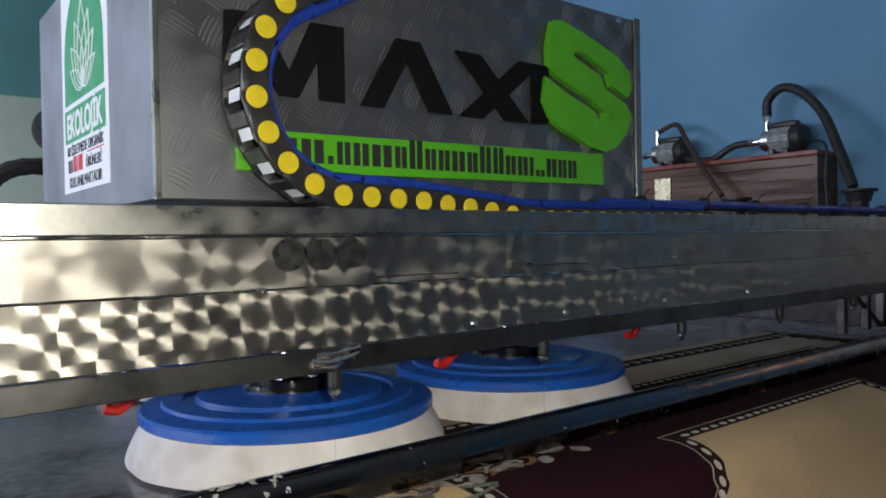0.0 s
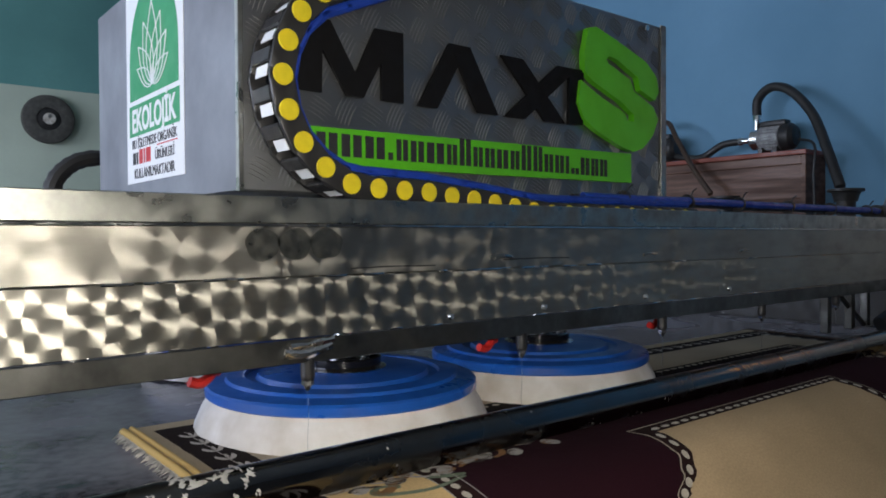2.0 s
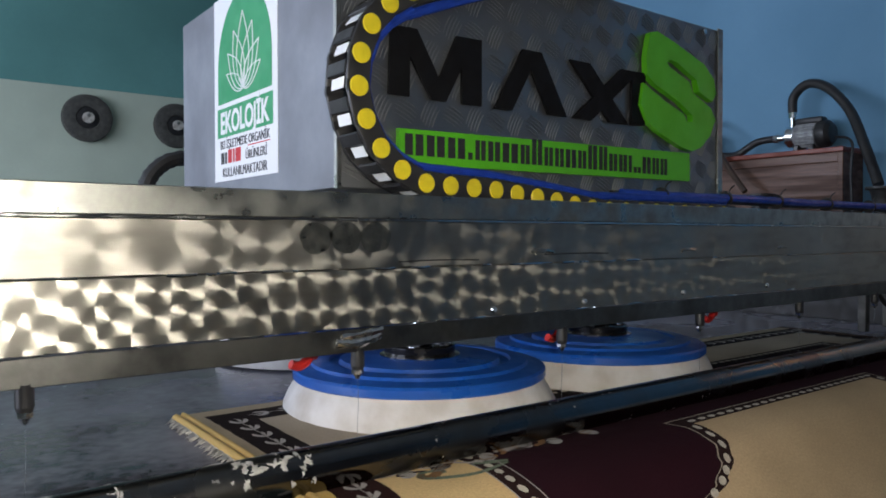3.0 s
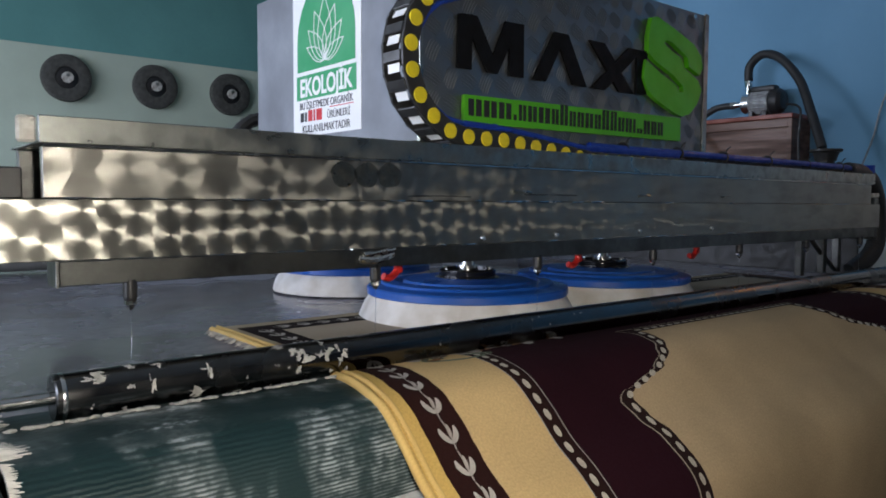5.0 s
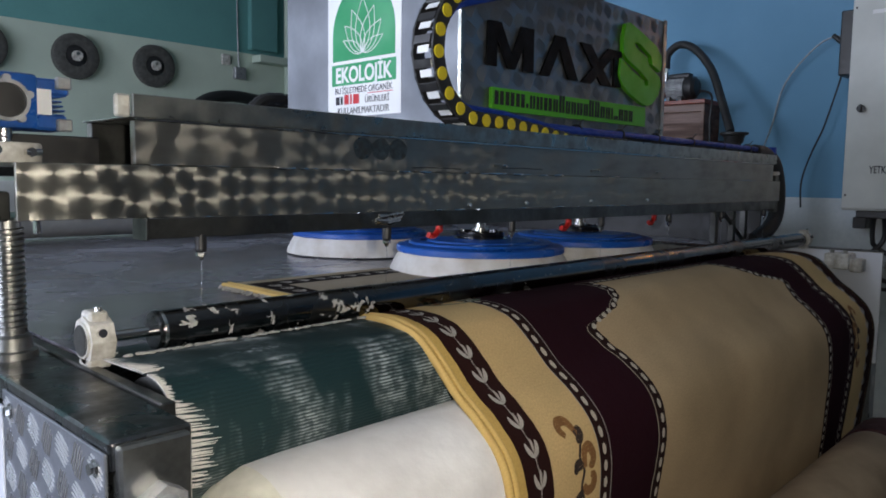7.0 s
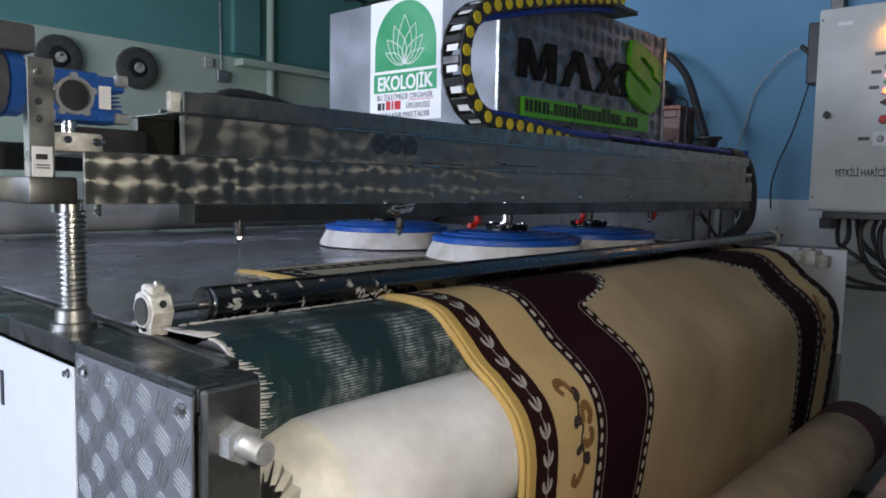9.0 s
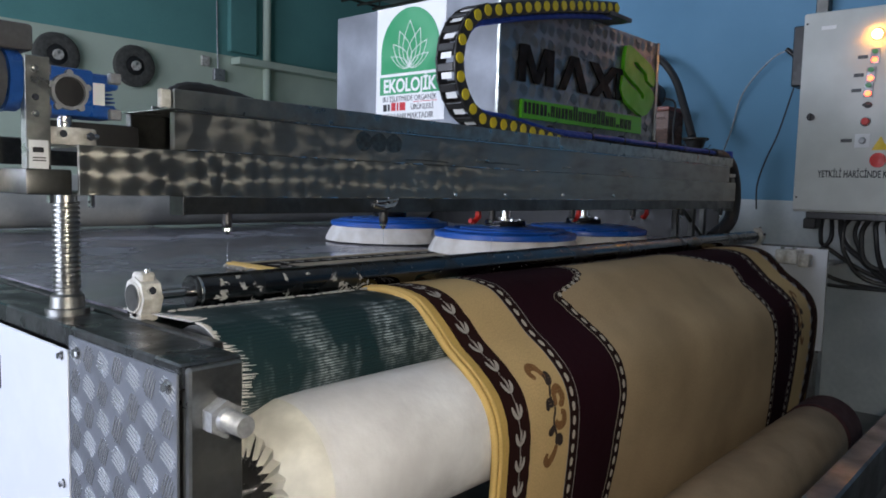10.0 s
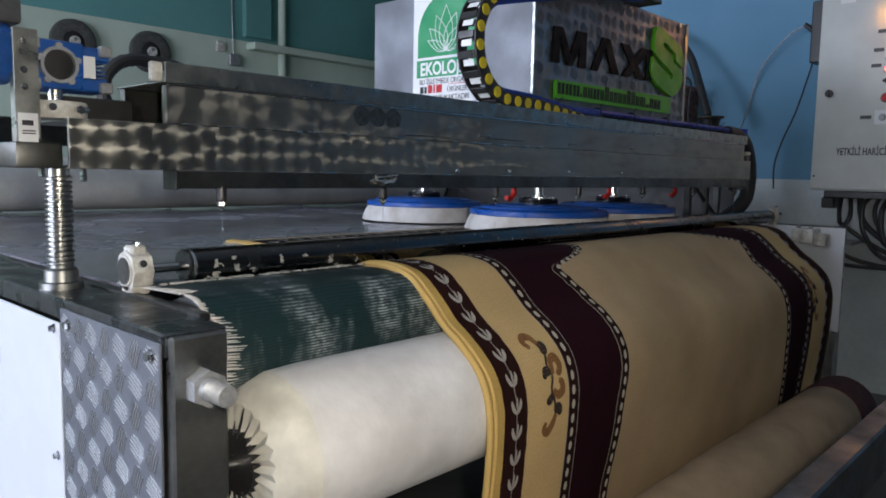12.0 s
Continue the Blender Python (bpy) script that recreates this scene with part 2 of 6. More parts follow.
def rug_pile():
    """Woven pattern: bands by the distance from the edges, a lobed field in the middle."""
    m, nt, b = nodes_of("woven rug pile", (0.5, 0.4, 0.2), 0.95)
    uv = nt.nodes.new("ShaderNodeUVMap")
    sep = nt.nodes.new("ShaderNodeSeparateXYZ")
    nt.links.new(uv.outputs[0], sep.inputs[0])
    wob = mth(nt, "MULTIPLY", mth(nt, "SUBTRACT", noise_tex(nt, 30, 3.0, "UV"), 0.5), 0.006)
    u0, s = mth(nt, "ADD", sep.outputs[0], wob), sep.outputs[1]
    u = mth(nt, "MINIMUM", u0, mth(nt, "SUBTRACT", RUG_W, u0))
    # the far edge has no pale outer band
    far_side = mth(nt, "MULTIPLY", mth(nt, "GREATER_THAN", u0, RUG_W / 2), 0.030)
    d = mth(nt, "MINIMUM", mth(nt, "ADD", u, far_side), mth(nt, "SUBTRACT", s, RUG_END))
    cr = nt.nodes.new("ShaderNodeValToRGB")
    cr.color_ramp.interpolation = "EASE"
    nt.links.new(mth(nt, "DIVIDE", s, 1.4), cr.inputs[0])
    els = cr.color_ramp.elements
    for i, (p, v) in enumerate(LOBE):
        e = els[i] if i < 2 else els.new(p / 1.4)
        e.position, e.color = p / 1.4, (v, v, v, 1)
    line = cr.outputs[0]
    c = mixc(nt, mth(nt, "GREATER_THAN", d, 0.036), (0.62, 0.41, 0.13), (0.026, 0.009, 0.008))
    c = mixc(nt, mth(nt, "GREATER_THAN", d, 0.103), c, (0.64, 0.45, 0.215))
    c = mixc(nt, mth(nt, "GREATER_THAN", d, 0.238), c, (0.024, 0.010, 0.009))
    c = mixc(nt, mth(nt, "GREATER_THAN", d, 0.270), c, (0.022, 0.005, 0.009))

    def inside(off):
        return mth(nt, "MULTIPLY", mth(nt, "GREATER_THAN", mth(nt, "SUBTRACT", u, line), off), mth(nt, "GREATER_THAN", s, 0.125 + off))
    c = mixc(nt, inside(-0.019), c, (0.42, 0.36, 0.28))
    c = mixc(nt, inside(-0.016), c, (0.022, 0.010, 0.009))
    c = mixc(nt, inside(0.014), c, (0.50, 0.365, 0.215))
    wear = noise_tex(nt, 3.0, 5.0, "UV")
    grain = noise_tex(nt, 260.0, 3.0, "UV")
    tone = nt.nodes.new("ShaderNodeHueSaturation")
    nt.links.new(c, tone.inputs["Color"])
    # before the roller: grey with suds, and the bridge's shade put into the colour
    nt.links.new(ramp(nt, s, 0.55, 1.0, -0.06, 0.06), tone.inputs["Saturation"])
    soak_shade = ramp(nt, s, 0.68, 1.0, -0.06, 0.06)
    nt.links.new(mth(nt, "MULTIPLY", soak_shade, mth(nt, "MULTIPLY", ramp(nt, wear, 1.08, 0.80), ramp(nt, grain, 0.90, 1.06))), tone.inputs["Value"])
    nt.links.new(tone.outputs[0], b.inputs["Base Color"])
    b.inputs["Specular IOR Level"].default_value = 0.1
    bump(nt, b, mth(nt, "ADD", mth(nt, "MULTIPLY", grain, 0.5), noise_tex(nt, 40.0, 3.0, "UV")), 0.35, 0.003)
    return m


# outline of the field of the rug: (way from the nip, way in from the edge)
LOBE = [(0.0, 0.62), (0.10, 0.638), (0.155, 0.652), (0.205, 0.645), (0.238, 0.620), (0.266, 0.575), (0.287, 0.505), (0.299, 0.448), (0.312, 0.438), (0.342, 0.450),
        (0.385, 0.466), (0.45, 0.471), (0.54, 0.466), (0.69, 0.444), (0.85, 0.42), (1.10, 0.40)]
RUG = rug_pile()
RUG_IVORY = plain("ivory rug yarn", (0.60, 0.54, 0.44), 0.95, 0.0, 0.3, 80, 300, 0.3)
RUG_GREY = plain("grey rug yarn", (0.46, 0.42, 0.38), 0.95, 0.0, 0.3, 80, 300, 0.3)
RUG_OCHRE = plain("ochre rug yarn", (0.26, 0.12, 0.035), 0.95, 0.0, 0.3, 80, 300, 0.3)
RUG_BROWN = plain("brown rug yarn", (0.035, 0.020, 0.014), 0.95, 0.0, 0.3, 80, 300, 0.3)
RUG_SAGE = plain("sage rug yarn", (0.16, 0.20, 0.13), 0.95, 0.0, 0.3, 80, 300, 0.3)
RUG_EDGE = plain("yellow overlocked edge", (0.62, 0.42, 0.14), 0.9, 0.0, 0.25, 40, 220, 0.5)
FRINGE = plain("pale rug fringe", (0.62, 0.60, 0.56), 0.9, 0.0, 0.25, 60, 220, 0.5)

# ---- building helpers ----


def box(bm, lo, hi, bev=0.0, seg=1):
    made = bmesh.ops.create_cube(bm, size=1)["verts"]
    for v in made:
        v.co = Vector([lo[i] if v.co[i] < 0 else hi[i] for i in range(3)])
    if bev:
        edges = list({e for v in made for e in v.link_edges})
        bmesh.ops.bevel(bm, geom=edges, offset=bev, segments=seg, profile=0.5, affect="EDGES")
    return bm


def rod(bm, a, b, r, r2=None, seg=20, caps=True):
    a, b = Vector(a), Vector(b)
    way = b - a
    m = Matrix.Translation((a + b) / 2) @ way.to_track_quat("Z", "Y").to_matrix().to_4x4()
    bmesh.ops.create_cone(bm, cap_ends=caps, segments=seg, radius1=r, radius2=r if r2 is None else r2, depth=way.length, matrix=m)
    return bm


def ball(bm, c, r, scale=(1, 1, 1), seg=14):
    bmesh.ops.create_uvsphere(bm, u_segments=seg, v_segments=max(6, seg // 2), radius=r, matrix=Matrix.Translation(c) @ Matrix.Diagonal((*scale, 1)))
    return bm


def lathe(bm, prof, c=(0, 0, 0), seg=64, turn=None):
    rings = []
    for r, z in prof:
        ring = []
        for k in range(seg):
            a = 2 * math.pi * k / seg
            p = Vector((r * math.cos(a), r * math.sin(a), z))
            ring.append(bm.verts.new((turn @ p if turn else p) + Vector(c)))
        rings.append(ring)
    for a, b in zip(rings, rings[1:]):
        for k in range(seg):
            bm.faces.new((a[k], a[(k + 1) % seg], b[(k + 1) % seg], b[k]))
    for ring in (rings[0], rings[-1]):
        try:
            bm.faces.new(ring)
        except ValueError:
            pass
    bmesh.ops.recalc_face_normals(bm, faces=bm.faces[:])
    return bm


def smooth_line(pts, n=8):
    pts = [Vector(p) for p in pts]
    out = []
    for i in range(len(pts) - 1):
        p0, p1, p2, p3 = pts[max(i - 1, 0)], pts[i], pts[i + 1], pts[min(i + 2, len(pts) - 1)]
        for k in range(n):
            t = k / n
            out.append(0.5 * (2 * p1 + (p2 - p0) * t + (2 * p0 - 5 * p1 + 4 * p2 - p3) * t * t + (3 * p1 - p0 - 3 * p2 + p3) * t ** 3))
    return out + [pts[-1]]


def tube(bm, pts, r, seg=10, n=8, ribs=0.0):
    line = smooth_line(pts, n) if n else [Vector(p) for p in pts]
    rings, side = [], Vector((0.13, 0.31, 0.94))
    for i, p in enumerate(line):
        way = (line[min(i + 1, len(line) - 1)] - line[max(i - 1, 0)]).normalized()
        side = (side - way * side.dot(way)).normalized()
        up = way.cross(side)
        rr = r * (1 + (ribs if i % 2 else 0))
        rings.append([bm.verts.new(p + rr * (math.cos(a) * side + math.sin(a) * up)) for a in (2 * math.pi * k / seg for k in range(seg))])
    for a, b in zip(rings, rings[1:]):
        for k in range(seg):
            bm.faces.new((a[k], a[(k + 1) % seg], b[(k + 1) % seg], b[k]))
    bm.faces.new(rings[0][::-1])
    bm.faces.new(rings[-1])
    return bm


def slab(bm, outline, place, depth):
    """A plate with the given outline; place(u, v, h) gives the point at height h over its face."""
    lo = [bm.verts.new(place(u, v, 0)) for u, v in outline]
    hi = [bm.verts.new(place(u, v, depth)) for u, v in outline]
    bm.faces.new(hi)
    for i in range(len(lo)):
        j = (i + 1) % len(lo)
        bm.faces.new((lo[i], lo[j], hi[j], hi[i]))
    return bm


def mesh_of(name, bm, material, sharp=35):
    bmesh.ops.recalc_face_normals(bm, faces=bm.faces[:])
    me = bpy.data.meshes.new(name)
    bm.to_mesh(me)
    bm.free()
    me.materials.append(material)
    me.shade_smooth()
    me.set_sharp_from_angle(angle=radians(sharp))
    return me


def part(name, bm, material, parent, label="", kind=""):
    ob = new(name, mesh_of(name, bm, material))
    ob.parent = parent
    return tagged(ob, label, kind=kind)


def thing(name, label, category, at=None, group="", kind=""):
    ob = new(name)
    ob.empty_display_size = 0.05
    if at is not None:
        ob.matrix_world = at
    return tagged(ob, label, category, group, kind)


def solid(name, bm, material, label, category, kind="", group=""):
    return tagged(new(name, mesh_of(name, bm, material)), label, category, group, kind)


def B():
    return bmesh.new()


def lettering(name, text, size, m, material, parent, label="", squeeze=1.0, bold=0.0):
    cu = bpy.data.curves.new(name, "FONT")
    cu.body, cu.size, cu.extrude, cu.offset, cu.align_x = text, size, 0.0004, bold, "CENTER"
    tmp = bpy.data.objects.new(name, cu)
    scene.collection.objects.link(tmp)
    me = bpy.data.meshes.new_from_object(tmp.evaluated_get(bpy.context.evaluated_depsgraph_get()))
    bpy.data.objects.remove(tmp)
    me.transform(m @ Matrix.Diagonal((squeeze, 1, 1, 1)))
    me.materials.clear()
    me.materials.append(material)
    ob = new(name, me)
    ob.parent = parent
    return tagged(ob, label)


def tread(bm, w, h, place, cell=0.036, bars=5, skip=0.006):
    """Raised five-bar pattern: groups of bars that lie crosswise by turns."""
    nx, ny = int((w - 2 * skip) / cell), int((h - 2 * skip) / cell)
    for i in range(nx):
        for j in range(ny):
            cx, cy = (i + 0.5) * w / nx, (j + 0.5) * h / ny
            a = radians(64 if (i + j) % 2 else -26)
            ca, sa = math.cos(a), math.sin(a)
            for k in range(bars):
                off = (k - (bars - 1) / 2) * cell * 0.145
                ln = cell * (0.52 - 0.06 * abs(k - 2))
                pts = []
                for q, wd in ((-1, 0.15), (-0.4, 1), (0.4, 1), (1, 0.15)):
                    pts.append((q * ln, off + wd * cell * 0.021 + 0.04 * cell * (1 - q * q)))
                for q, wd in ((1, 0.15), (0.4, 1), (-0.4, 1), (-1, 0.15)):
                    pts.append((q * ln, off - wd * cell * 0.021 + 0.04 * cell * (1 - q * q)))
                lo = [bm.verts.new(place(cx + x * ca - y * sa, cy + x * sa + y * ca, 0)) for x, y in pts]
                hi = [bm.verts.new(place(cx + x * 0.9 * ca - (y - (y - off) * 0.5) * sa, cy + x * 0.9 * sa + (y - (y - off) * 0.5) * ca, 0.0013)) for x, y in pts]
                bm.faces.new(hi)
                for n in range(8):
                    bm.faces.new((lo[n], lo[(n + 1) % 8], hi[(n + 1) % 8], hi[n]))
    return bm

# ---- the room ----


def wall(name, lo, hi, material, label):
    return solid(name, box(B(), lo, hi), material, label, "wall", "structure")


solid("floor", box(B(), (-4.2, -4.2, -0.15), (8.2, 6.5, 0.0)), CONCRETE, "wet grey concrete workshop floor", "floor", "structure")
solid("ceiling", box(B(), (-4.2, -4.2, 3.6), (8.2, 6.5, 3.75)), CEILING, "pale plastered workshop ceiling", "ceiling", "structure")
wall("wall_north_lower", (-4.0, 6.3, 0), (8.0, 6.5, 2.52), WALL_WHITE, "off-white lower part of the far wall")
wall("wall_north_upper", (-4.0, 6.296, 2.52), (8.0, 6.5, 3.6), WALL_TEAL, "teal painted upper part of the far wall")
wall("wall_east_upper", (3.05, -4.0, 1.07), (3.25, 2.3, 3.6), WALL_BLUE, "sky blue painted wall behind the pumps")
wall("wall_east_lower", (3.046, -4.0, 0), (3.25, 2.3, 1.07), WALL_LOW, "white lower band of the blue wall")
wall("wall_annex_south", (3.25, 2.1, 0), (8.0, 2.3, 3.6), WALL_TEAL, "teal wall of the rear part of the room")
wall("wall_annex_east", (8.0, 2.1, 0), (8.2, 6.5, 3.6), WALL_TEAL, "teal end wall of the rear part")
# unseen wall, kept dark to dim what the beam and carriage mirror
wall("wall_south", (-4.0, -4.2, 0), (3.25, -4.0, 3.6), WALL_GREY, "unseen wall coloured dark to dim the reflections")
# unseen west wall with a doorway and an added window, open for the two lamps
wall("wall_west_corner", (-4.2, -4.2, 0), (-4.0, -0.6, 3.6), WALL_WHITE, "off-white wall beside the doorway")
wall("wall_west_middle", (-4.2, 2.1, 0), (-4.0, 3.0, 3.6), WALL_WHITE, "off-white wall between doorway and window")
wall("wall_west_end", (-4.2, 5.0, 0), (-4.0, 6.5, 3.6), WALL_WHITE, "off-white wall beyond the window")
wall("wall_west_lintel", (-4.2, -0.6, 2.6), (-4.0, 2.1, 3.6), WALL_WHITE, "off-white wall over the doorway")
wall("wall_west_sill", (-4.2, 3.0, 0), (-4.0, 5.0, 1.6), WALL_WHITE, "off-white wall under the window")
wall("wall_west_head", (-4.2, 3.0, 3.0), (-4.0, 5.0, 3.6), WALL_WHITE, "off-white wall over the window")
solid("pilaster", box(B(), (3.55, 6.22, 2.56), (3.9, 6.296, 3.6), 0.01), WALL_TEAL, "teal plastered pier on the far wall", "pier", "structure")
solid("wall_pipe", rod(B(), (4.05, 6.24, 0.0), (4.05, 6.24, 3.6), 0.045), WALL_WHITE, "pale painted water pipe upright on the far wall", "pipe", "structure")
solid("ledge", box(B(), (3.6, 6.12, 2.42), (8.0, 6.296, 2.50), 0.008), WALL_WHITE, "white ledge along the far wall", "ledge", "structure")

# ---- washing machine: table, side, legs ----
table = thing("washing_table", "steel washing table with dark side panels", "machine")
part("side_rail", box(B(), (-0.700, -0.372, 0.835), (-0.612, 2.3, 0.868), 0.003), RAIL, table, "wet stained steel rail")
part("side_rail", box(B(), (2.36, -0.31, 0.835), (2.46, 2.3, 0.868), 0.003), RAIL, table, "wet stained steel rail")
part("inner_cheek", box(B(), (-0.612, -0.30, 0.70), (-0.594, 2.3, 0.872), 0.002), STEEL_DARK, table)
part("inner_cheek", box(B(), (2.342, -0.30, 0.70), (2.36, 2.3, 0.872), 0.002), STEEL_DARK, table)
for x, dy in ((-0.695, 0.0), (2.37, 0.06)):
    leg = part("leg", box(B(), (x, -0.386 + dy, 0.02), (x + 0.076, -0.372 + dy, 0.864), 0.003), STEEL, table, "folded steel front leg")
    for fx in (x, x + 0.072):
        part("flange", box(B(), (fx, -0.372 + dy, 0.02), (fx + 0.004, -0.30 + dy, 0.834), 0.0015), STEEL, leg)
    part("foot_plate", box(B(), (x - 0.03, -0.40 + dy, 0.0), (x + 0.106, -0.29 + dy, 0.02), 0.003), STEEL, leg)
for x in (-0.69, 2.38):
    part("leg", box(B(), (x, 2.2, 0.0), (x + 0.07, 2.27, 0.835), 0.004), STEEL_DARK, table)
plate = part("tread_panel", box(B(), (-0.7045, -0.3715, 0.05), (-0.7005, -0.050, 0.856), 0.001), TREAD, table, "aluminium tread plate")
part("tread_relief", tread(B(), 0.3195, 0.80, lambda u, v, h: Vector((-0.7045 - h, -0.052 - u, 0.053 + v)), 0.041), TREAD_GLINT, plate, kind="stuff")
panel = part("side_panel", box(B(), (-0.7055, -0.046, 0.05), (-0.7005, 2.2, 0.832), 0.0015), PANEL_WHITE, table, "white coated side panel")
for y, w in ((0.245, 0.012), (0.275, 0.02), (0.315, 0.014), (0.36, 0.03)):
    part("print_bar", box(B(), (-0.7075, y, 0.715), (-0.7055, y + w, 0.775)), INK, panel, "black lettering bar")


def screw_head(parent, p, way, r=0.008):
    bm = B()
    p, w = Vector(p), Vector(way)
    rod(bm, p, p + w * 0.002, r * 1.5, seg=16)
    rod(bm, p + w * 0.002, p + w * 0.008, r, seg=6)
    return part("bolt", bm, CHROME, parent, "bright hexagon bolt")


for y, z in ((-0.085, 0.835), (-0.352, 0.838), (-0.085, 0.47), (-0.352, 0.45), (-0.35, 0.12), (-0.09, 0.12)):
    screw_head(table, (-0.7045, y, z), (-1, 0, 0), 0.0065)
for y, z in ((-0.030, 0.822), (0.32, 0.822), (0.75, 0.822), (-0.03, 0.62), (-0.03, 0.30)):
    screw_head(table, (-0.7055, y, z), (-1, 0, 0), 0.005)
# belt tensioner on the front leg
for x in (-0.657,):
    bm = B()
    rod(bm, (x, -0.386, 0.798), (x, -0.407, 0.798), 0.0245, seg=6)
    rod(bm, (x, -0.405, 0.798), (x, -0.412, 0.798), 0.017, 0.013, seg=18)
    for k in range(14):
        y = -0.412 - k * 0.0026
        rod(bm, (x, y, 0.798), (x, y - 0.0013, 0.798), 0.0125, 0.0140, seg=16)
        rod(bm, (x, y - 0.0013, 0.798), (x, y - 0.0026, 0.798), 0.0140, 0.0125, seg=16)
    part("tension_bolt", bm, CAST, table, "galvanised tension bolt with nut")
# black sheet added along the far side to darken the gap under the bridge
part("dark_sheet", box(B(), (2.343, 0.14, 0.873), (2.353, 2.25, 1.10), 0.002), BLACK, table, "black sheet added at the far table side")
# right front corner plate with scale
part("guard_plate", box(B(), (2.325, -0.350, 0.42), (2.331, 0.10, 0.867), 0.002), PANEL_WHITE, table, "pale scuffed guard plate")

# belt round the front drum: a flat run, a half turn, a run back
bm = B()
prof = [(2.25, 0.874), (1.5, 0.874), (0.6, 0.874), (0.0, 0.875), (-0.12, 0.882), (-0.19, 0.884)]
prof += [(-0.215 - 0.088 * math.sin(a), 0.796 + 0.088 * math.cos(a)) for a in (math.pi * k / 14 for k in range(1, 15))]
prof += [(0.2, 0.706), (2.25, 0.706)]
rows = []
xs = [-0.590 + 2.43 * k / 60 for k in range(61)]
for y, z in prof:
    rows.append([bm.verts.new((x, y, z + 0.0012 * math.sin(x * 7 + y * 9))) for x in xs])
for a, b in zip(rows, rows[1:]):
    for i in range(60):
        bm.faces.new((a[i], a[i + 1], b[i + 1], b[i]))
belt = thing("conveyor_belt", "dark green ribbed conveyor belt, wet and soap-stained", "conveyor belt")
b2 = B()
for j in range(3, len(prof) - 1):
    a = [b2.verts.new(v.co) for v in rows[j]]
    c = [b2.verts.new(v.co) for v in rows[j + 1]]
    for i in range(60):
        b2.faces.new((a[i], a[i + 1], c[i + 1], c[i]))
bmesh.ops.remove_doubles(b2, verts=b2.verts[:], dist=0.0002)
part("drum_turn", b2, GREEN_BELT, belt, "green ribbed front turn")
bm.free()
b3 = B()
box(b3, (-0.590, 0.0, 0.864), (2.322, 2.25, 0.8745))
part("top_run", b3, BELT, belt, "dark wet top run with painted pale sheen")
b4 = B()
random.seed(13)
for k in range(58):
    a = math.pi * 0.62 * (k + random.uniform(-0.4, 0.4)) / 57
    y, z = -0.215 - 0.0882 * math.sin(a), 0.796 + 0.0882 * math.cos(a)
    rod(b4, (-0.589, y, z), (-0.572 + random.uniform(-0.006, 0.012) + 0.022 * max(0.0, math.sin(a * 2.2 - 1.4)), y - 0.0016, z - 0.004), random.uniform(0.0010, 0.0024), 0.0006, seg=5)
for k in range(40):
    y = -0.20 + k * 0.0055
    z = 0.8845 - 0.0085 * max(0.0, min(1.0, (y + 0.19) / 0.19))
    rod(b4, (-0.589, y, z), (-0.570 + random.uniform(-0.004, 0.016), y, z), 0.0022, 0.0010, seg=5)
b5 = B()
for k in range(70):
    x = -0.565 + 0.0062 * k + random.uniform(-0.002, 0.002)
    if random.random() < 0.85:
        ball(b5, (x, -0.094 + random.uniform(-0.003, 0.002), 0.8835), random.uniform(0.0022, 0.0046), (1.5, 1.0, 0.6), 7)
part("suds_line", b5, RESIDUE, belt, "dried white suds along the roller", "stuff")
part("edge_stitching", b4, FRINGE, belt, "white frayed edge yarn", "stuff")
drum = solid("front_drum", rod(B(), (-0.585, -0.215, 0.796), (1.83, -0.215, 0.796), 0.084, seg=48), STEEL_DARK, "dark steel drum inside the belt turn", "drum")

# guide roller over the nip
roller = thing("guide_roller", "black painted guide roller with peeling soap scale", "roller")
RY, RZ, RR = -0.062, 0.906, 0.0285
bm = B()
lathe(bm, [(0.012, 0), (RR - 0.002, 0), (RR, 0.002), (RR, 2.74), (RR - 0.002, 2.742), (0.012, 2.742)], (-0.512, 0, 0), 40, Matrix.Rotation(radians(90), 3, "Y"))
tube_part = part("tube", bm, ROLLER, roller)
bm = B()
lathe(bm, [(RR + 0.0005, 0), (RR + 0.001, 0.001), (RR + 0.001, 0.004), (RR + 0.0005, 0.005)], (-0.505, RY, RZ), 40, Matrix.Rotation(radians(90), 3, "Y"))
part("end_ring", bm, CHROME, roller, "polished end ring")
part("axle", rod(B(), (-0.60, RY, RZ), (-0.51, RY, RZ), 0.008), CHROME, roller, "bright steel axle")
part("axle", rod(B(), (2.22, RY, RZ), (2.31, RY, RZ), 0.008), CHROME, roller, "bright steel axle")
random.seed(11)
bm = B()


def patch(bm, x, a, w, h):
    n = 15
    ring = []
    for k in range(n):
        q = 2 * math.pi * k / n
        rr = random.choice((0.25, 0.5, 0.7, 1.0, 1.25)) * random.uniform(0.8, 1.1)
        xx, aa = x + w * rr * math.cos(q), a + h * rr * math.sin(q)
        ring.append(bm.verts.new((xx, -(RR + 0.0006) * math.cos(aa), (RR + 0.0006) * math.sin(aa))))
    c = bm.verts.new((x, -(RR + 0.0008) * math.cos(a), (RR + 0.0008) * math.sin(a)))
    for k in range(n):
        bm.faces.new((c, ring[k], ring[(k + 1) % n]))


